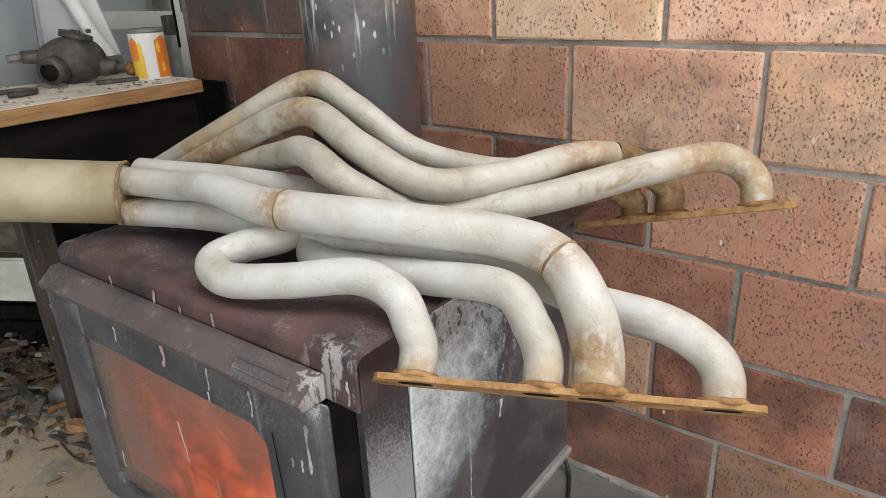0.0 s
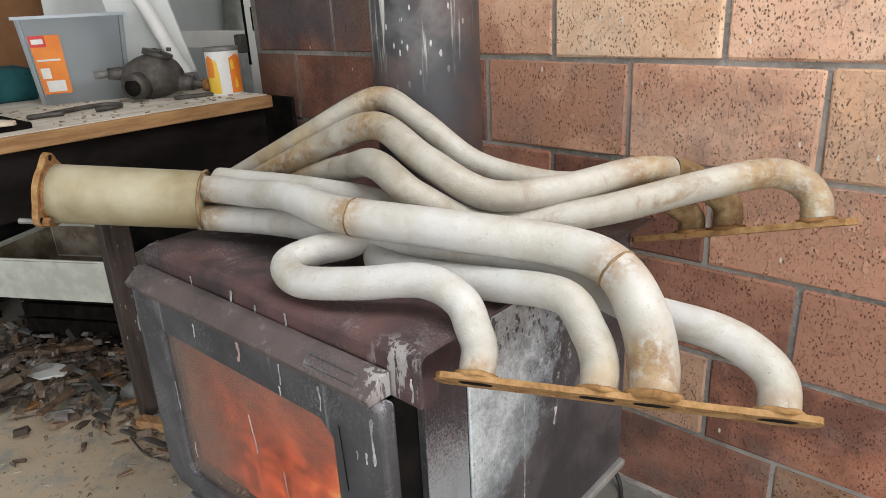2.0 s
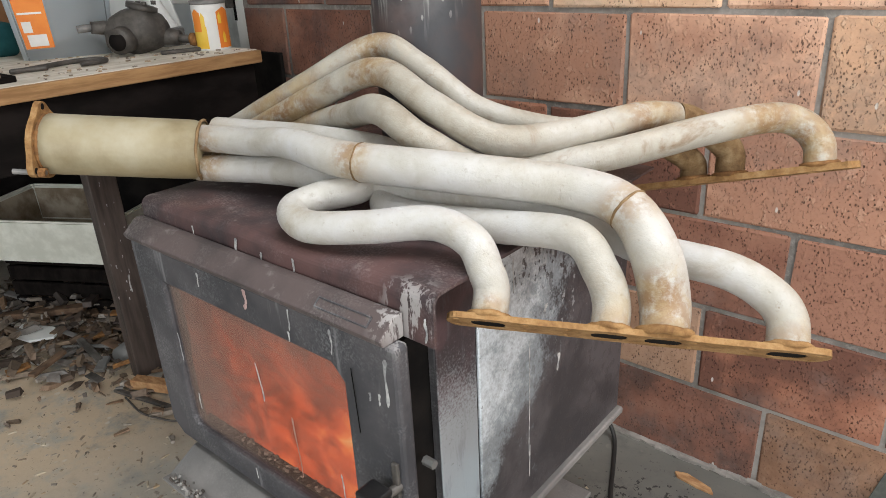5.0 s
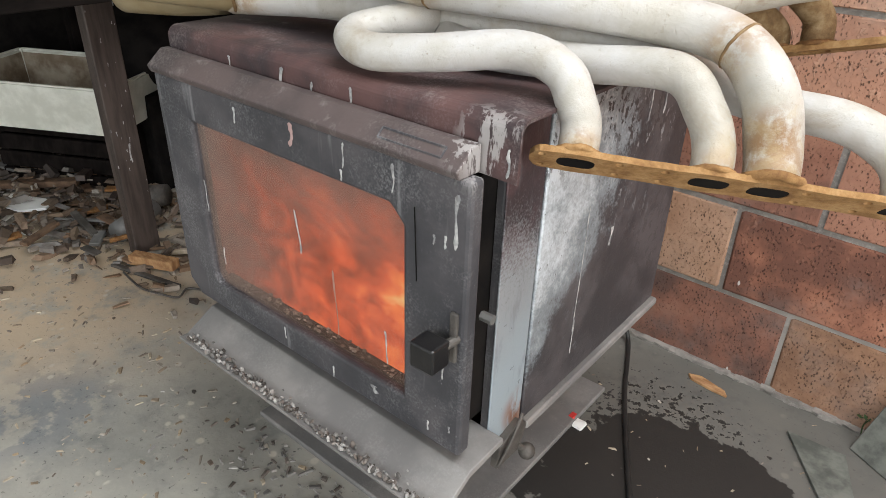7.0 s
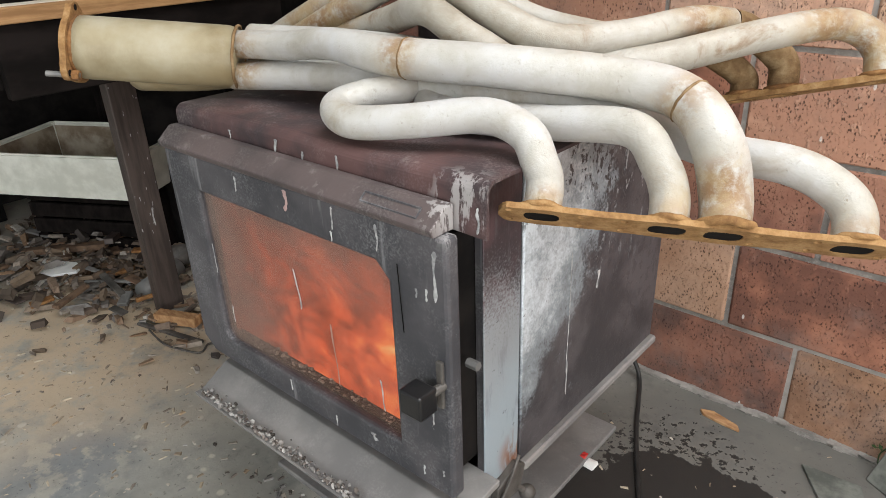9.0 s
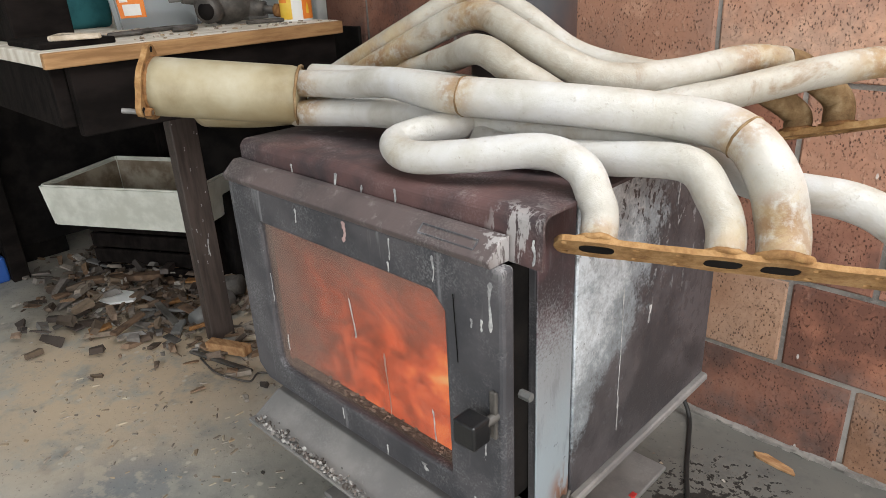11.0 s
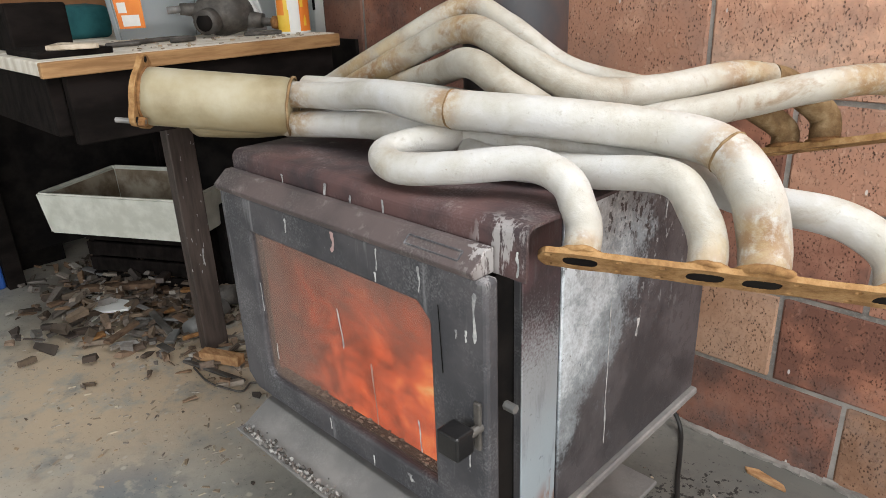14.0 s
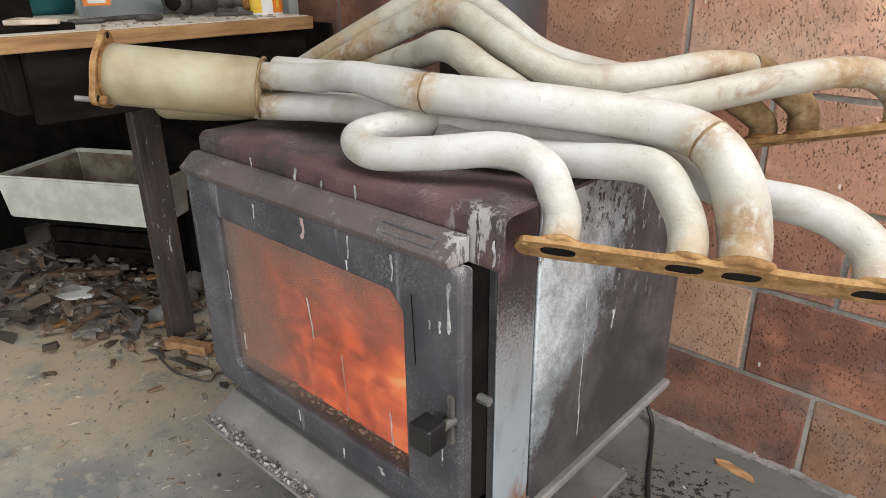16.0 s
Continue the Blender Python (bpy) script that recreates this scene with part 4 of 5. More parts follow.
lo = [bm.verts.new(COL1 + u * a + w * b) for a, b in ear]
hi = [bm.verts.new(COL1 + CDIR * 0.009 + u * a + w * b) for a, b in ear]
bm.faces.new(lo), bm.faces.new(hi[::-1])
for i in range(48):
    bm.faces.new((lo[i], hi[i], hi[(i + 1) % 48], lo[(i + 1) % 48]))
bmesh.ops.recalc_face_normals(bm, faces=bm.faces[:])
cf = part("collector_flange", bm, RUST, front, "rusty three-bolt collector flange")
weld(front, COL1 - CDIR * 0.002, CDIR, 0.0435, 0.004, RUST_DARK)
c = COL1 + w * -0.032 + u * -0.045
part("flange_stud", rod(c - CDIR * 0.012, c + CDIR * 0.035, 0.0042, 10), STEEL_DULL, cf, "loose steel stud")
part("flange_bolt", rod(c - CDIR * 0.012, c - CDIR * 0.002, 0.0075, 6), RUST_DARK, cf)
for a in (math.pi / 2, math.pi / 2 + 2.094):
    c = COL1 + u * 0.057 * math.cos(a) + w * 0.057 * math.sin(a)
    part("bolt_hole", rod(c - CDIR * 0.0006, c + CDIR * 0.0002, 0.0048, 14), DARK, cf)
bm = jitter(box(-0.012, 0.012, -0.002, 0.002, -0.004, 0.004, 0.001, 1), 0.002, 60)
bmesh.ops.transform(bm, matrix=Matrix.Translation((-1.003, 0.478, 0.858)) @ pose(0, 0, 0, 0, 0, 40), verts=bm.verts[:])
part("flaked_patch", bm, RUST_DARK, front)

# flush black discs give each port the darkness of an open hole
for p in PORT:
    part("port_shade_disc", rod(p + FW * 0.004 - FN * 0.0056, p + FW * 0.004 - FN * 0.0040, 0.0188, 20), DARK, front, "black disc standing in for the dark inside of a port")

# ---- rear header ----
rear = thing("exhaust_header", "brown-stained white exhaust header with three humped tubes", "exhaust header", "exhaust headers on the stove")
G1, G0 = Vector((-0.181, 0.958, 0.849)), Vector((-0.482, 0.940, 0.768))
GD = (G1 - G0).normalized()
GW = Vector((-0.30, 0.86, -0.34))
GW = (GW - GD * GW.dot(GD)).normalized()
GN = GD.cross(GW)
GN = GN if GN.z > 0 else -GN
GL = (G1 - G0).length
GH = [0.30 * GL, 0.47 * GL, 0.85 * GL]
flange(rear, G0, GD, GW, GN, GL, GH, [0.18 * GL, 0.40 * GL, 0.68 * GL, 0.97 * GL], 0.046, 0.009)
GP = [G0 + GD * h + GW * 0.022 for h in GH]
tube(rear, [(-1.188, 0.624, 0.806), (-1.077, 0.656, 0.863), (-0.927, 0.690, 0.937), (-0.825, 0.745, 0.991), (-0.732, 0.740, 0.965), (-0.637, 0.752, 0.909), (-0.544, 0.790, 0.883), (-0.485, 0.875, 0.868)], 0.0195, n=16, material=TUBE_REAR)
tube(rear, [(-1.20, 0.605, 0.785), (-1.051, 0.640, 0.845), (-0.883, 0.660, 0.921), (-0.752, 0.669, 0.967), (-0.637, 0.649, 0.934), (-0.546, 0.667, 0.895), (-0.488, 0.749, 0.890), (-0.434, 0.850, 0.899), (-0.405, 0.905, 0.892)], 0.0208, n=16, material=TUBE_REAR)
tube(rear, [(-0.405, 0.905, 0.892), (-0.388, 0.935, 0.880), GP[1] + GN * 0.04, GP[1]], 0.0204, "port_stub", 10, "rust-browned tube end", RUST_BROWN)
tube(rear, [(-0.485, 0.875, 0.868), (-0.452, 0.92, 0.856), (-0.425, 0.945, 0.838), GP[0] + GN * 0.025, GP[0]], 0.0192, "port_stub", 10, "rust-browned tube end", RUST_BROWN)
tube(rear, [(-1.169, 0.660, 0.777), (-0.981, 0.661, 0.848), (-0.793, 0.649, 0.905), (-0.697, 0.615, 0.927), (-0.611, 0.605, 0.897), (-0.547, 0.664, 0.853), (-0.446, 0.765, 0.862), (-0.351, 0.874, 0.885), (-0.291, 0.955, 0.893), (-0.257, 0.982, 0.882), GP[2] + GN * 0.03, GP[2]], 0.0205, n=16, material=TUBE_REAR)
for g in (0, 1, 2):
    weld(rear, GP[g] + GN * 0.001, GN, 0.022, 0.0035, RUST_DARK)
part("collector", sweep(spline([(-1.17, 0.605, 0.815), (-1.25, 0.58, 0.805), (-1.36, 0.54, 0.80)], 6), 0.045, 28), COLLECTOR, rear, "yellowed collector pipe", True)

# ---- workbench and the things on it ----
BT = 0.905
bench = thing("workbench", "timber workbench with a dusty pale top and near-black frame", "workbench")
part("bench_top", box(-2.95, -1.666, 0.35, 1.12, BT - 0.03, BT, 0.003), BENCH_TOP, bench, "dusty pale bench top")
part("front_edge", jitter(box(-1.666, -1.648, 0.35, 1.12, BT - 0.034, BT - 0.001, 0.003), 0.001, 30), BENCH_EDGE, bench, "worn orange-brown timber edge strip")
# apron and rails go near black: shade below the top put into their colour
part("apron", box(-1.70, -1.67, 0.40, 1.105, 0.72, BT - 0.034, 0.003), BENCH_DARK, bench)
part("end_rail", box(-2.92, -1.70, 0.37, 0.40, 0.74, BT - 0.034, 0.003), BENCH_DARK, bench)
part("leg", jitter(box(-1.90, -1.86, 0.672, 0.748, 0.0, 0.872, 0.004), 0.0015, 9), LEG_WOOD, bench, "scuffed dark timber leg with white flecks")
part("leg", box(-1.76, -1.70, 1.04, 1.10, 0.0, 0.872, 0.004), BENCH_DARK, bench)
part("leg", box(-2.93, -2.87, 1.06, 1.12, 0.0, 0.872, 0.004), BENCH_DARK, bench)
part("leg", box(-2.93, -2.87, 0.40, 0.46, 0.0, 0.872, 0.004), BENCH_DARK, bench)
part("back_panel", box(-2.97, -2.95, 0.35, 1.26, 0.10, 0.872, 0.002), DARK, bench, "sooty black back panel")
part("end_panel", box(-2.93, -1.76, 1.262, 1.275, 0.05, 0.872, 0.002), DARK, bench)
for i in range(26):
    y, z = rng.uniform(0.672, 0.748), rng.uniform(0.15, 0.8)
    drip(bench, (-1.8592, y, z), D, (1, 0, 0), rng.uniform(0.003, 0.012), rng.uniform(0.002, 0.005))
drip(bench, (-1.8592, 0.715, 0.33), D, (1, 0, 0), 0.055, 0.010)

# clear storage tub with a label
tagged(finish("hardboard_sheet", box(-3.38, -3.36, 0.2, 1.22, 0.0, 1.9, 0.003), ORANGE_WALL), "orange-brown hardboard sheet against the side wall", "board")
tub = thing("storage_tub", "clear cloudy plastic storage tub with an orange label", "storage box")
bm = bmesh.new()
tubm = Matrix.Translation((-2.16, 0.83, BT)) @ Matrix.Rotation(radians(70), 4, "Z")
lo = [(-0.115, -0.09), (0.115, -0.09), (0.115, 0.09), (-0.115, 0.09)]
vs0 = [bm.verts.new((x, y, 0)) for x, y in lo]
vs1 = [bm.verts.new((x * 1.17, y * 1.2, 0.235)) for x, y in lo]
vs2 = [bm.verts.new((x * 1.23, y * 1.28, 0.235)) for x, y in lo]
vs3 = [bm.verts.new((x * 1.23, y * 1.28, 0.227)) for x, y in lo]
bm.faces.new(vs0)
for a, b in ((vs0, vs1), (vs1, vs2), (vs2, vs3)):
    for i in range(4):
        bm.faces.new((a[i], a[(i + 1) % 4], b[(i + 1) % 4], b[i]))
bmesh.ops.recalc_face_normals(bm, faces=bm.faces[:])
bmesh.ops.bevel(bm, geom=[e for e in bm.edges if abs(e.verts[0].co.z - e.verts[1].co.z) > 0.1], offset=0.015, segments=3, affect="EDGES")
bmesh.ops.transform(bm, matrix=tubm, verts=bm.verts[:])
part("tub_body", bm, PLASTIC, tub, "", True)
def on_tub(u0, u1, z0, z1, lift, material, name="label"):
    """A flat print on the tub's camera-facing long side; u runs along it, 0..1."""
    bm = bmesh.new()
    vs = []
    for u, z in ((u0, z0), (u1, z0), (u1, z1), (u0, z1)):
        k = z / 0.235
        x = (-0.115 + 0.23 * u) * (1 + 0.17 * k)
        vs.append(bm.verts.new(tubm @ Vector((x, -0.09 * (1 + 0.2 * k) - lift, z))))
    bm.faces.new(vs)
    return part(name, bm, material, tub)


lab = on_tub(0.07, 0.36, 0.03, 0.185, 0.001, LABEL_ORANGE)
on_tub(0.07, 0.22, 0.155, 0.185, 0.0014, RED_FOIL, "label_band")
on_tub(0.10, 0.19, 0.072, 0.10, 0.0016, LABEL_WHITE, "label_picture")
on_tub(0.12, 0.31, 0.036, 0.066, 0.0016, LABEL_WHITE, "label_picture")
on_tub(0.09, 0.20, 0.163, 0.176, 0.0018, LABEL_WHITE, "label_mark")
on_tub(0.09, 0.32, 0.118, 0.123, 0.0016, LABEL_WHITE, "label_line")

# gearbox casting
cast = thing("steering_box_casting", "oily dark cast-iron gear housing with two shafts, on the bench", "gear housing")
cm = Matrix.Translation((-1.93, 0.93, BT)) @ Matrix.Rotation(radians(52), 4, "Z") @ Matrix.Scale(0.9, 4)


def cpart(name, bm, label="", smooth=True, material=None):
    bmesh.ops.transform(bm, matrix=cm, verts=bm.verts[:])
    return part(name, bm, material or CAST, cast, label, smooth)


bm = bmesh.new()
bmesh.ops.create_uvsphere(bm, u_segments=24, v_segments=14, radius=0.07, matrix=Matrix.Translation((0, 0, 0.068)) @ Matrix.Diagonal((1.35, 0.9, 0.95, 1)))
for v in bm.verts:
    v.co += noise.noise_vector(v.co * 22) * 0.008
    v.co.z = max(0.0, v.co.z)
cpart("housing", bm)
cpart("front_boss", rod((-0.03, -0.04, 0.05), (-0.045, -0.085, 0.045), 0.040, 24, 0.037))
cpart("boss_recess", rod((-0.0455, -0.0855, 0.045), (-0.046, -0.087, 0.045), 0.026, 24), material=DARK)
cpart("shaft_neck", rod((-0.07, 0, 0.08), (-0.125, -0.02, 0.085), 0.022, 18, 0.017))
cpart("input_shaft", rod((-0.12, -0.018, 0.085), (-0.16, -0.033, 0.083), 0.011, 14), material=STEEL_DULL)
cpart("side_neck", rod((0.06, 0.0, 0.05), (0.12, -0.02, 0.04), 0.028, 18, 0.022))
cpart("output_shaft", rod((0.11, -0.018, 0.04), (0.165, -0.035, 0.034), 0.013, 14))
cpart("shaft_nut", rod((0.155, -0.03, 0.034), (0.168, -0.036, 0.034), 0.021, 6), material=RUST_DARK)
cpart("top_cover", rod((0.02, 0.01, 0.125), (0.025, 0.01, 0.14), 0.045, 20))
for k in range(4):
    a = k * math.pi / 2 + 0.4
    cpart("cover_bolt", rod((0.022 + 0.036 * math.cos(a), 0.01 + 0.036 * math.sin(a), 0.138), (0.023 + 0.036 * math.cos(a), 0.01 + 0.036 * math.sin(a), 0.149), 0.008, 6))

# paint can
can = thing("fruit_tin", "white tin with a yellow and orange fruit label, dusty top", "tin can")
cx, cy = -1.80, 1.075
part("tin", sweep([Vector((cx, cy, z)) for z in (BT, BT + 0.003, BT + 0.118, BT + 0.12)], lambda s: 0.046, 30), LABEL_WHITE, can, "", True)
part("tin_rim", sweep([Vector((cx, cy, BT + z)) for z in (0.12, 0.123, 0.126, 0.13)], lambda s: 0.0475, 30), STEEL_DULL, can, "", True)
view = math.atan2(0 - cy, 0 - cx)
for a0, a1, z0, z1, mt in ((-1.3, -0.3, 0.006, 0.075, LABEL_YELLOW), (0.35, 1.3, 0.006, 0.112, LABEL_ORANGE), (-1.2, -0.6, 0.05, 0.11, LABEL_ORANGE), (-0.62, -0.35, 0.04, 0.10, LABEL_YELLOW), (0.42, 0.62, 0.07, 0.1, LABEL_YELLOW), (0.6, 0.8, 0.02, 0.05, LABEL_YELLOW)):
    bm = bmesh.new()
    n = 8
    cols = [[bm.verts.new((cx + (0.0466 + 0.0002 * z0 * 50) * math.cos(view + a0 + (a1 - a0) * i / n), cy + (0.0466 + 0.0002 * z0 * 50) * math.sin(view + a0 + (a1 - a0) * i / n), BT + z)) for z in (z0, z1 - 0.012 * abs(2 * i / n - 1))] for i in range(n + 1)]
    for a, b in zip(cols, cols[1:]):
        bm.faces.new((a[0], b[0], b[1], a[1]))
    part("label_print", bm, mt, can)

# bits on the bench
tagged(finish("flat_bar", bar((-1.83, 0.93, BT + 0.006), (-1.80, 1.03, BT + 0.006), 0.016, 0.01), CAST), "short dark steel bar on the bench", "steel bar")
loop = [(-1.86 + 0.03 * math.cos(t) + 0.02 * math.sin(2 * t), 0.68 + 0.11 * math.sin(t), BT + 0.007) for t in (0.3 + 2 * math.pi * k / 14 * 0.9 for k in range(15))]
tagged(finish("hose_loop", sweep(spline(loop, 5), 0.006, 10), CAST, smooth=True), "looped dark hose lying on the bench", "hose")
tagged(finish("timber_tray", box(-1.95, -1.72, 0.37, 0.53, BT, BT + 0.014, 0.003), BENCH_DARK), "small dark timber tray on the bench", "tray")
bm = bmesh.new()
tri = [Vector((-1.74, 0.40, BT + 0.02)), Vector((-1.82, 0.45, BT + 0.02)), Vector((-1.70, 0.49, BT + 0.02))]
for a, b in zip(tri, tri[1:] + tri[:1]):
    bar(a, b, 0.011, 0.011, 0.002, bm)
tagged(finish("wooden_triangle", bm, PALE_WOOD), "small pale wooden triangle frame on the tray", "wooden frame")
tagged(finish("dark_box", jitter(box(-2.22, -2.0, 0.40, 0.54, BT, BT + 0.11, 0.006), 0.002), BENCH_DARK), "dark scuffed box on the bench", "box")
bm = bmesh.new()
for i in range(160):
    one = bmesh.new()
    s = rng.uniform(0.002, 0.007)
    bmesh.ops.create_cube(one, size=1, matrix=Matrix.Translation((rng.uniform(-2.1, -1.67), rng.uniform(0.45, 1.1), BT + s * 0.25)) @ pose(0, 0, 0, 0, 0, rng.uniform(0, 180)) @ Matrix.Diagonal((s * rng.uniform(0.6, 2.4), s, s * 0.5, 1)))
    join(bm, one)
tagged(finish("bench_sweepings", bm, SHAVINGS), "wood chips and dust over the bench top", "debris", "", "stuff")

# panels leaning behind the bench
bm = bmesh.new()
bmesh.ops.create_grid(bm, x_segments=14, y_segments=10, size=0.5)
for v in bm.verts:
    u_, v_ = v.co.x, v.co.y
    v.co = Vector((-3.12 + 0.16 * v_ + 0.05 * math.cos(u_ * 3), 1.5 + u_ * 0.8, 0.82 + v_ * 1.62 + 0.04 * abs(u_)))
bmesh.ops.solidify(bm, geom=bm.faces[:], thickness=0.012)
tagged(finish("car_panel", bm, PANEL_GREY, smooth=True), "curved pale grey car body panel standing on the floor", "car panel")
pan = thing("leaning_sheet", "chalky white metal sheet leaning with a thick rounded edge", "metal sheet")
part("sheet", bar((-2.22, 1.02, 1.34), (-2.14, 1.08, 0.93), 0.012, 0.20), PANEL_GREY, pan)
part("edge_tube", sweep(spline([(-2.22, 0.93, 1.36), (-2.16, 1.03, 1.20), (-2.08, 1.07, 1.03), (-2.05, 1.10, 0.945)], 8), 0.021, 14), PANEL_WHITE, pan, "rounded white edge", True)
part("foot", box(-2.12, -2.0, 1.04, 1.11, BT, BT + 0.05, 0.004), STEEL_DULL, pan)

fr = thing("slotted_metal_post", "white painted metal post with dark slots", "post")
part("upright", box(-2.10, -1.965, 1.36, 1.42, 0.0, 2.2, 0.006), PANEL_WHITE, fr)
part("rail", box(-2.6, -2.10, 1.37, 1.41, 1.0, 1.06, 0.004), PANEL_WHITE, fr)
for z in (1.06, 1.17, 1.30):
    part("slot", box(-2.052, -2.03, 1.3565, 1.362, z, z + 0.075, 0.001, 1), DARK, fr)
part("gap", box(-2.10, -2.088, 1.3575, 1.364, 0.95, 2.0), DARK, fr)
part("clamp", box(-2.13, -2.095, 1.33, 1.37, 0.99, 1.05, 0.004), CAST, fr)
tagged(finish("teal_cloth", jitter(box(-2.46, -2.30, 0.60, 0.76, BT, 1.0, 0.02, 3), 0.008, 9), TEAL, smooth=True), "folded teal cloth beside the bench", "cloth")
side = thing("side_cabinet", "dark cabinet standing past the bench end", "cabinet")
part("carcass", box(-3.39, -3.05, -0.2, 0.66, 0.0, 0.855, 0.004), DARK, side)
part("cabinet_top", box(-3.39, -3.03, -0.22, 0.68, 0.855, 0.875, 0.003), PANEL_GREY, side, "pale cabinet top")

# ---- under the bench ----
sink = thing("enamel_sink", "old white enamel trough sink with brown grime inside", "sink")
sm = Matrix.Translation((-2.38, 0.655, 0.25)) @ Matrix.Rotation(math.atan2(0.26, 0.47), 4, "Z")
L2, W2, H2 = 0.30, 0.195, 0.15
bm = bmesh.new()


def tier(lx, ly, z):
    return [bm.verts.new(p) for p in ((-lx, -0.0 + (W2 - ly), z), (lx, W2 - ly, z), (lx, W2 + ly, z), (-lx, W2 + ly, z))]


t0 = tier(L2 * 0.95, W2 * 0.93, 0)
t1 = tier(L2, W2, H2)
t2 = tier(L2 - 0.018, W2 - 0.018, H2)
t3 = tier(L2 * 0.9, W2 * 0.84, 0.02)
bm.faces.new(t0)
bm.faces.new(t3)
for a, b in ((t0, t1), (t1, t2), (t2, t3)):
    for i in range(4):
        bm.faces.new((a[i], a[(i + 1) % 4], b[(i + 1) % 4], b[i]))
bmesh.ops.recalc_face_normals(bm, faces=bm.faces[:])
bmesh.ops.bevel(bm, geom=bm.edges[:], offset=0.006, segments=2, affect="EDGES")
bmesh.ops.transform(bm, matrix=sm, verts=bm.verts[:])
part("basin", bm, CERAMIC, sink)
bm = bmesh.new()
t4 = tier(L2 - 0.022, W2 - 0.022, H2 - 0.012)
t5 = tier(L2 * 0.88, W2 * 0.82, 0.0215)
bm.faces.new(t5)
for i in range(4):
    bm.faces.new((t4[i], t4[(i + 1) % 4], t5[(i + 1) % 4], t5[i]))
bmesh.ops.transform(bm, matrix=sm, verts=bm.verts[:])
part("grime_film", bm, GRIME, sink, "brown grime inside")
# slatted block added below the sink, near black to read as shade
crate = thing("sink_shade_crate", "added near-black slatted crate standing in for the shade under the sink", "crate")
km = Matrix.Translation((-2.38, 0.655, 0.0)) @ Matrix.Rotation(math.atan2(0.26, 0.47), 4, "Z")
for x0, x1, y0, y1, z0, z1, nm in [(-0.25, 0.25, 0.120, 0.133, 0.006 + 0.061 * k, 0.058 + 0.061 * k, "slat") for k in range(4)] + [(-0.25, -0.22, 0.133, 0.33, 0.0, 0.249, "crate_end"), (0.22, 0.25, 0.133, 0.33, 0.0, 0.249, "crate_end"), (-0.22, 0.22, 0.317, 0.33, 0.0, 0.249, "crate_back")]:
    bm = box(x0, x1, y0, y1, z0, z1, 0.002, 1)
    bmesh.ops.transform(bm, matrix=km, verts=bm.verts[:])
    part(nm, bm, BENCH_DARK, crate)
drum = thing("round_drum", "dark round metal drum lying under the bench", "drum")
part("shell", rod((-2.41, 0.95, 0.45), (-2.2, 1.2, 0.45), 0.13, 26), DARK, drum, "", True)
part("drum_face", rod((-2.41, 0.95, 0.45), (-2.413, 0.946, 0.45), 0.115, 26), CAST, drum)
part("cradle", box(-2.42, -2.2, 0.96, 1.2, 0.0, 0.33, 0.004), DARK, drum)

tin = thing("old_tin", "dull grey-green round tin standing beyond the sink", "tin")
part("tin_body", sweep([Vector((-3.18, 0.58, z)) for z in (0.0, 0.004, 0.12, 0.124)], lambda s: 0.085, 28), SLATE, tin, "", True)
part("tin_lid", sweep([Vector((-3.18, 0.58, z)) for z in (0.124, 0.127, 0.138, 0.142)], lambda s: 0.089, 28), STEEL_DULL, tin, "dull metal lid", True)

# ---- litter on the floor ----


def heap(name, material, label, count, cx, cy, rx, ry, smin, smax, seed, hz=0.0, flat=0.3):
    r = random.Random(seed)
    verts, faces = [], []
    for i in range(count):
        x, y = r.gauss(cx, rx), r.gauss(cy, ry)
        if y > 1.25 or (-1.09 < x < -0.55 and 0.49 < y < 1.06):
            continue
        a, s = r.uniform(0, math.pi), r.uniform(smin, smax)
        l, w, h = s * r.uniform(0.8, 2.6), s * r.uniform(0.4, 1.0), s * r.uniform(0.1, flat)
        lift = abs(r.gauss(0, hz)) * math.exp(-((x - cx) / (rx * 1.4)) ** 2) if hz else 0
        m = Matrix.Translation((x, y, lift + h * 0.5)) @ pose(0, 0, 0, r.gauss(0, 14) if hz else 0, r.gauss(0, 14) if hz else 0, math.degrees(a))
        n = len(verts)
        for dx, dy, dz in ((-1, -0.6, -1), (1, -1, -1), (0.8, 1, -1), (-1, 0.8, -1), (-0.8, -0.6, 1), (0.9, -0.8, 1), (0.7, 0.9, 1), (-0.9, 0.6, 1)):
            verts.append(m @ Vector((dx * l / 2 * r.uniform(0.7, 1.1), dy * w / 2 * r.uniform(0.7, 1.1), dz * h / 2)))
        faces += [tuple(n + k for k in f) for f in ((3, 2, 1, 0), (4, 5, 6, 7), (0, 1, 5, 4), (1, 2, 6, 5), (2, 3, 7, 6), (3, 0, 4, 7))]
    me = bpy.data.meshes.new(name)
    me.from_pydata(verts, [], faces)
    me.materials.append(material)
    return tagged(new(name, me), label, "debris", "", "stuff")


heap("scrap_heap", LITTER, "heap of scrap, offcuts and bark under the bench", 850, -2.42, 0.70, 0.26, 0.15, 0.008, 0.046, 11, 0.03, 0.5)
heap("scrap_heap", LITTER, "loose scrap at the foot of the stove and bench", 260, -1.9, 0.85, 0.22, 0.14, 0.008, 0.04, 12, 0.012, 0.5)
heap("floor_chips", SHAVINGS, "scattered wood chips and paint flakes on the floor", 360, -1.75, 0.45, 0.42, 0.25, 0.003, 0.012, 13, 0.0, 0.35)
heap("floor_chips", SHAVINGS, "scattered flakes on the open floor", 160, -1.2, 0.3, 0.35, 0.25, 0.003, 0.012, 14, 0.0, 0.3)
heap("floor_specks", SHAVINGS, "small flecks on the floor by the wall", 50, -0.4, 1.0, 0.2, 0.15, 0.002, 0.007, 15, 0.0, 0.3)
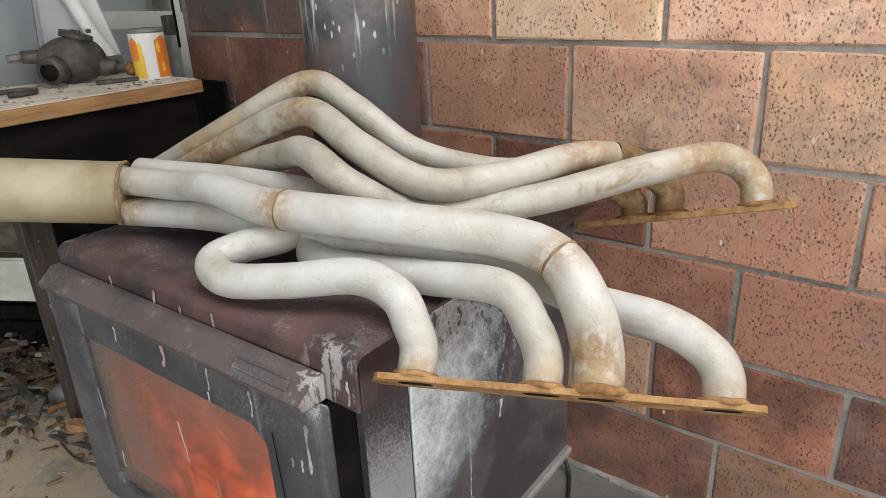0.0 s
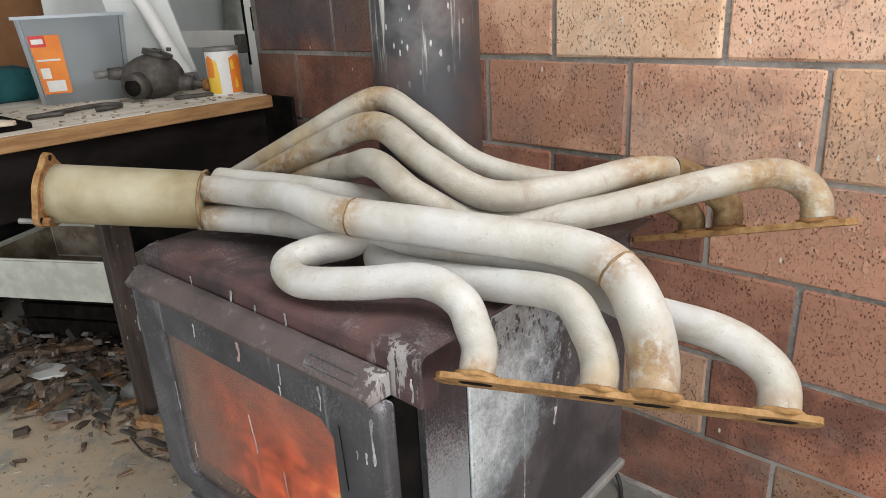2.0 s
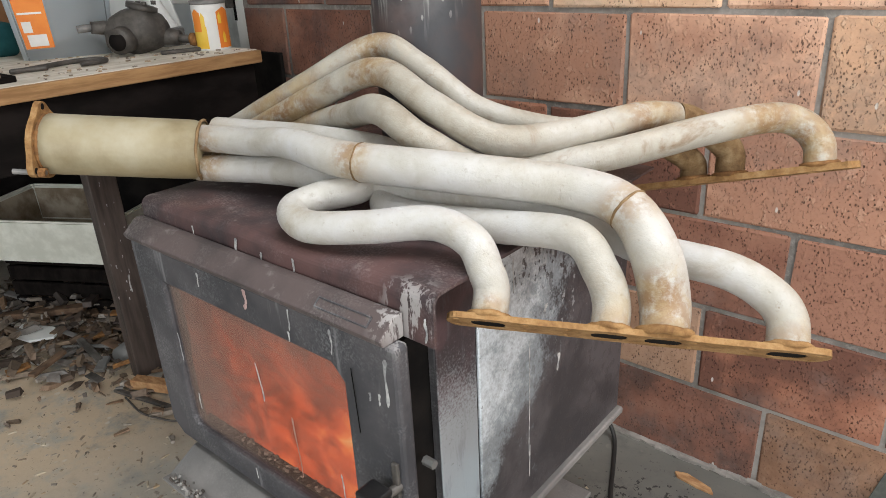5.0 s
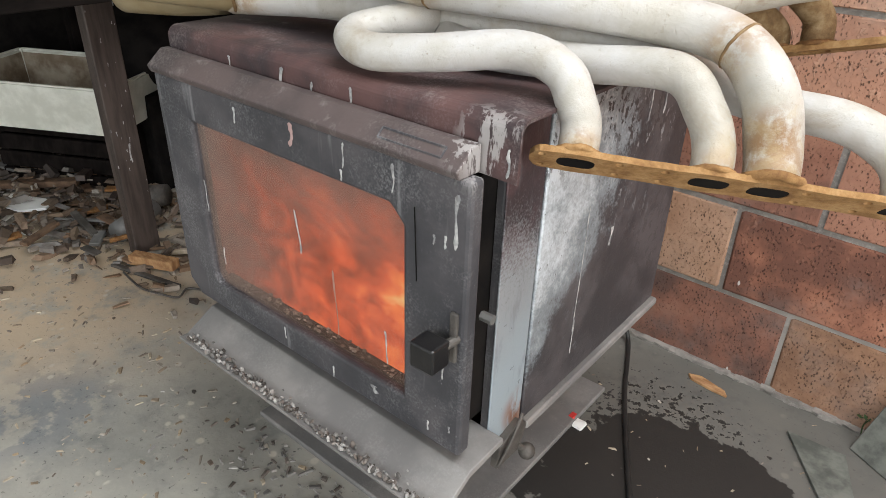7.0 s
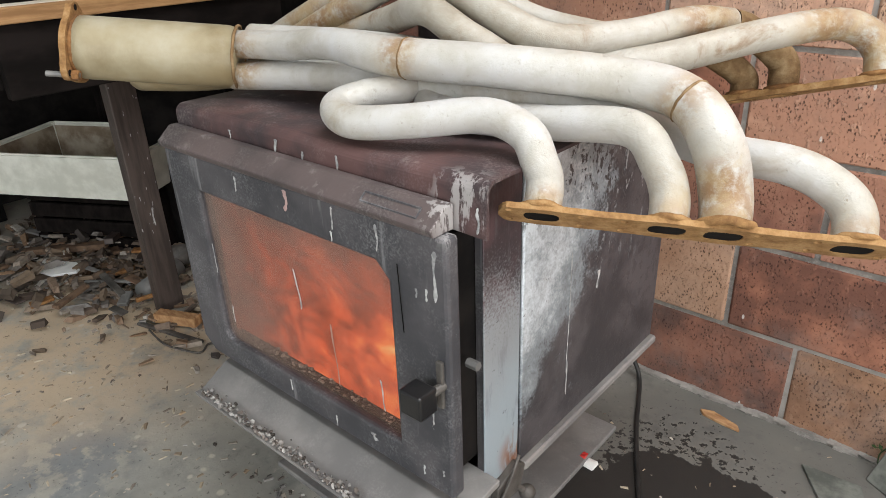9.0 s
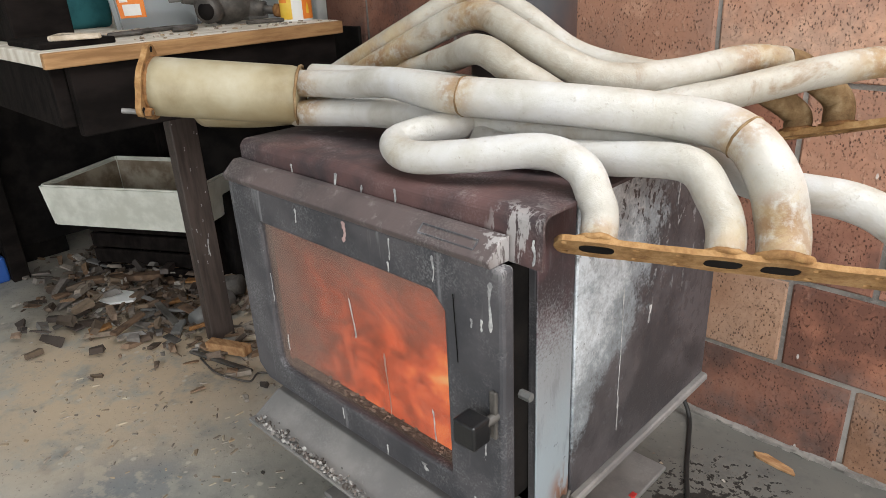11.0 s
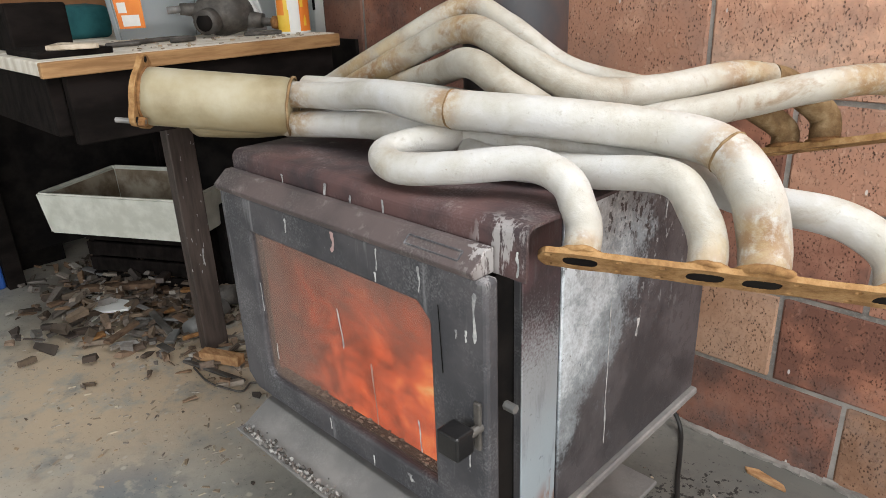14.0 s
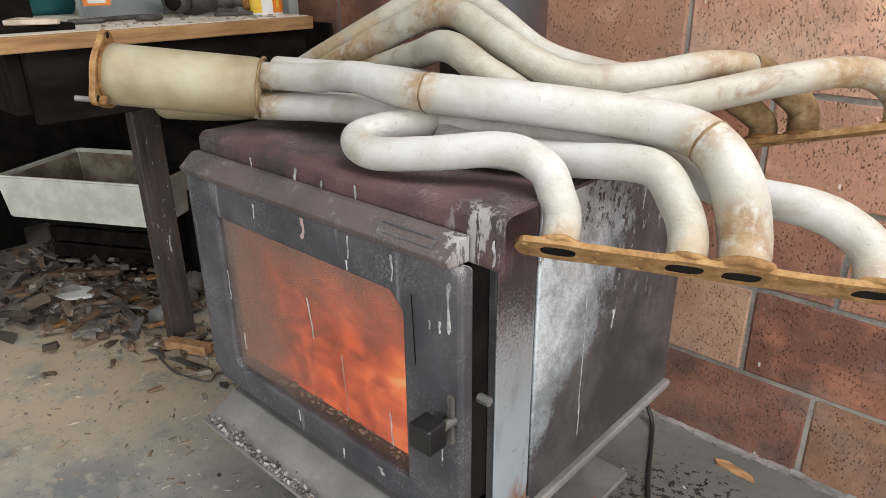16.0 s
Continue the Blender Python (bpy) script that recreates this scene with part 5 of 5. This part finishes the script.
heap("soot_crumbs", ASHES, "char crumbs below the ash tray", 160, -0.9, 0.44, 0.13, 0.045, 0.003, 0.012, 16, 0.0, 0.6)

prng = random.Random(21)
for k in range(44):
    x, y = prng.gauss(-2.35, 0.26), min(1.05, prng.gauss(0.68, 0.15))
    a = prng.uniform(0, math.pi)
    ln, z = prng.uniform(0.04, 0.15), prng.uniform(0.015, 0.05)
    d_ = Vector((math.cos(a), math.sin(a), prng.uniform(-0.12, 0.2))) * ln / 2
    c_ = Vector((x, y, z))
    mt, nm, lb = prng.choice(((BARK_DARK, "wood_offcut", "brown wood offcut on the scrap heap"), (LEG_WOOD, "wood_offcut", "dark weathered wood offcut on the scrap heap"), (STEEL_DULL, "metal_scrap", "grey metal strip on the scrap heap"), (CAST, "metal_scrap", "dark metal scrap on the heap"), (PALE_WOOD, "wood_offcut", "pale wood offcut on the scrap heap"), (RUST_DARK, "metal_scrap", "rusty metal scrap on the heap")))
    tagged(finish(nm, jitter(bar(c_ - d_, c_ + d_, prng.uniform(0.008, 0.035), prng.uniform(0.004, 0.014)), 0.004, 30), mt), lb, "scrap", "scrap heap pieces")
shard = [(-2.25, 0.60), (-2.29, 0.54), (-2.37, 0.52), (-2.43, 0.57), (-2.43, 0.63), (-2.38, 0.60), (-2.32, 0.63), (-2.28, 0.63)]
tagged(finish("enamel_shard", prism(shard, "z", 0.042, 0.050, 0.001), PANEL_GREY), "broken pale enamel shard lying on the scrap", "shard")
for p, q, wd, ht, mt, nm, lb in (
        ((-1.83, 0.645, 0.022), (-1.70, 0.70, 0.024), 0.035, 0.03, BARK, "firewood_stick", "short brown split firewood stick"),
        ((-1.86, 0.60, 0.006), (-1.62, 0.66, 0.006), 0.016, 0.009, CAST, "flat_iron", "thin dark iron strip on the floor"),
        ((-1.80, 0.74, 0.008), (-1.66, 0.80, 0.05), 0.02, 0.014, PALE_WOOD, "timber_splinter", "pale splintered timber offcut"),
        ((-2.02, 0.93, 0.07), (-1.84, 0.98, 0.10), 0.02, 0.015, PALE_WOOD, "timber_splinter", "pale timber stick on the scrap"),
        ((-2.55, 0.55, 0.05), (-2.35, 0.75, 0.06), 0.035, 0.02, BARK_DARK, "firewood_stick", "brown offcut on the scrap"),
        ((-2.2, 0.60, 0.03), (-2.02, 0.72, 0.04), 0.012, 0.008, STEEL_DULL, "steel_strip", "thin grey steel strip"),
        ((-2.5, 0.9, 0.05), (-2.3, 0.74, 0.09), 0.03, 0.02, LEG_WOOD, "timber_offcut", "dark timber offcut on the scrap heap")):
    tagged(finish(nm, jitter(bar(p, q, wd, ht), 0.003, 30), mt), lb, "offcut")
tagged(finish("pipe_offcut", rod((-2.14, 0.80, 0.05), (-2.03, 0.88, 0.07), 0.034, 20), CAST, smooth=True), "grey pipe offcut under the bench", "pipe")
tagged(finish("pipe_offcut", rod((-1.97, 0.68, 0.035), (-2.04, 0.83, 0.035), 0.032, 20), STEEL_DULL, smooth=True), "short grey pipe piece by the leg", "pipe")
wire = spline([(-1.80, 0.60, 0.005), (-1.70, 0.59, 0.006), (-1.63, 0.60, 0.012), (-1.58, 0.63, 0.006), (-1.60, 0.67, 0.005), (-1.55, 0.70, 0.005)], 6)
tagged(finish("bent_wire", sweep(wire, 0.003, 8), CAST, smooth=True), "bent dark wire on the floor", "wire")
for x, y in ((-2.23, 0.52), (-2.66, 0.54)):
    tagged(finish("foil_scrap", jitter(box(x - 0.018, x + 0.018, y - 0.009, y + 0.009, 0.0, 0.006, 0.002, 1), 0.004, 80), LABEL_WHITE), "crumpled white foil scrap on the floor", "foil")
tagged(finish("blue_tub_edge", box(-3.02, -2.9, 0.28, 0.40, 0.0, 0.10, 0.01), BLUE_PLASTIC), "blue plastic tub past the bench", "plastic tub")

cable = spline([(-0.66, 1.262, 0.045), (-0.635, 1.255, 0.04), (-0.612, 1.24, 0.009), (-0.575, 1.16, 0.0055), (-0.545, 1.09, 0.0055), (-0.50, 1.0, 0.0055), (-0.44, 0.89, 0.0055), (-0.39, 0.80, 0.0055), (-0.33, 0.70, 0.0055), (-0.2, 0.5, 0.0055)], 8)
tagged(finish("power_cable", sweep(cable, 0.0052, 12), RUBBER, smooth=True), "black rubber cable lying along the floor", "cable")
tagged(finish("cement_sheet", prism([(-0.228, 1.185), (-0.12, 1.19), (-0.06, 1.02), (-0.125, 1.03)], "z", 0.0, 0.008, 0.001), SLATE), "grey cement sheet offcut on the floor", "sheet offcut", "sheet offcuts")
tagged(finish("cement_sheet", bar((-0.075, 1.20, 0.0), (-0.03, 1.275, 0.16), 0.10, 0.008), SLATE), "grey cement sheet leaning on the block wall", "sheet offcut", "sheet offcuts")
bm = jitter(prism([(-0.455, 1.225), (-0.43, 1.235), (-0.37, 1.222), (-0.362, 1.205), (-0.40, 1.208), (-0.445, 1.214)], "z", 0.0, 0.007, 0.001), 0.003, 50)
tagged(finish("bark_flake", bm, BARK), "orange-brown flake of bark on the floor", "bark")
wr = thing("sweet_wrapper", "crumpled red and white wrapper on the floor", "wrapper")
part("white_side", jitter(box(-0.58, -0.55, 0.905, 0.93, 0.0, 0.008, 0.003, 1), 0.006, 70), LABEL_WHITE, wr)
part("red_side", jitter(box(-0.592, -0.572, 0.915, 0.933, 0.002, 0.013, 0.003, 1), 0.006, 70), RED_FOIL, wr)
weed = thing("weed", "small dark green weed at the foot of the wall", "plant")
part("stem", sweep(spline([(-0.11, 1.285, 0.0), (-0.112, 1.278, 0.03), (-0.105, 1.27, 0.055)], 5), 0.0015, 6), LEAF, weed)
for k in range(7):
    a = k * 0.9
    c = Vector((-0.108 + 0.01 * math.cos(a), 1.274 + 0.006 * math.sin(a), 0.03 + 0.005 * k))
    bm = bmesh.new()
    t = Vector((math.cos(a), math.sin(a) * 0.5 - 0.3, 0.3)).normalized() * 0.014
    s_ = t.cross(Vector((0, 0, 1))).normalized() * 0.005
    vs = [bm.verts.new(p) for p in (c, c + t * 0.5 + s_, c + t, c + t * 0.5 - s_)]
    bm.faces.new(vs)
    part("leaf", bm, LEAF, weed)
bm = bmesh.new()
for i in range(70):
    one = bmesh.new()
    x = -0.7 + i * 0.014
    bmesh.ops.create_cube(one, size=1, matrix=Matrix.Translation((x, WALL_Y - 0.004, 0.004)) @ pose(0, 0, 0, rng.uniform(-20, 20), 0, rng.uniform(-10, 10)) @ Matrix.Diagonal((0.017, rng.uniform(0.01, 0.026), rng.uniform(0.006, 0.016), 1)))
    join(bm, one)
tagged(finish("mortar_fillet", jitter(bm, 0.003, 40), MORTAR), "crumbling mortar at the foot of the wall", "mortar", "", "structure")

# ---- the blocks of the wall ----
PITCH, COURSE, JOINT = 0.362, 0.2, 0.011
brick_meshes = {}


def brick_mesh(length, variant):
    key = (round(length, 3), variant)
    if key not in brick_meshes:
        r = random.Random(variant * 31 + int(length * 1000))
        bm = box(-length / 2, length / 2, -0.002, 0.09, -(COURSE - JOINT) / 2, (COURSE - JOINT) / 2, 0.0035, 1)
        for v in bm.verts:
            v.co += Vector((r.uniform(-1, 1), 0.6 * r.uniform(-1, 1), r.uniform(-1, 1))) * 0.0026
        me = bpy.data.meshes.new("brick")
        bm.to_mesh(me)
        bm.free()
        brick_meshes[key] = me
    return brick_meshes[key]


brng = random.Random(3)
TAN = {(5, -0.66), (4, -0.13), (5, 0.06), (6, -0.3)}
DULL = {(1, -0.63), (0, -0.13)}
for c in range(13):
    off = -0.305 if c % 2 == 0 else (-0.455 if c == 1 else -0.485)
    edges = sorted({-1.955, 2.2, *[off + k * PITCH for k in range(-12, 9) if -1.955 < off + k * PITCH < 2.2]})
    for a, b in zip(edges, edges[1:]):
        if b - a < 0.03:
            continue
        mid = (a + b) / 2
        length = b - a - JOINT
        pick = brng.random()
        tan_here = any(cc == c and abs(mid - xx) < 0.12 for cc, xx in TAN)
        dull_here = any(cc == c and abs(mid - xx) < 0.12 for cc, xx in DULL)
        # paler blocks high on the right, browner ones low: the wall's light in colour
        kind = BRICK_TAN if tan_here else BRICK_DULL if dull_here else BRICK_BROWN if pick < (0.75 if mid < -1.15 else 0.0 if c >= 3 else 0.55) or (c == 2 and mid > -0.7) else BRICK_ORANGE_LIT if (c >= 4 and mid > -1.15) or (c in (0, 3) and mid > -0.4) else BRICK_RED
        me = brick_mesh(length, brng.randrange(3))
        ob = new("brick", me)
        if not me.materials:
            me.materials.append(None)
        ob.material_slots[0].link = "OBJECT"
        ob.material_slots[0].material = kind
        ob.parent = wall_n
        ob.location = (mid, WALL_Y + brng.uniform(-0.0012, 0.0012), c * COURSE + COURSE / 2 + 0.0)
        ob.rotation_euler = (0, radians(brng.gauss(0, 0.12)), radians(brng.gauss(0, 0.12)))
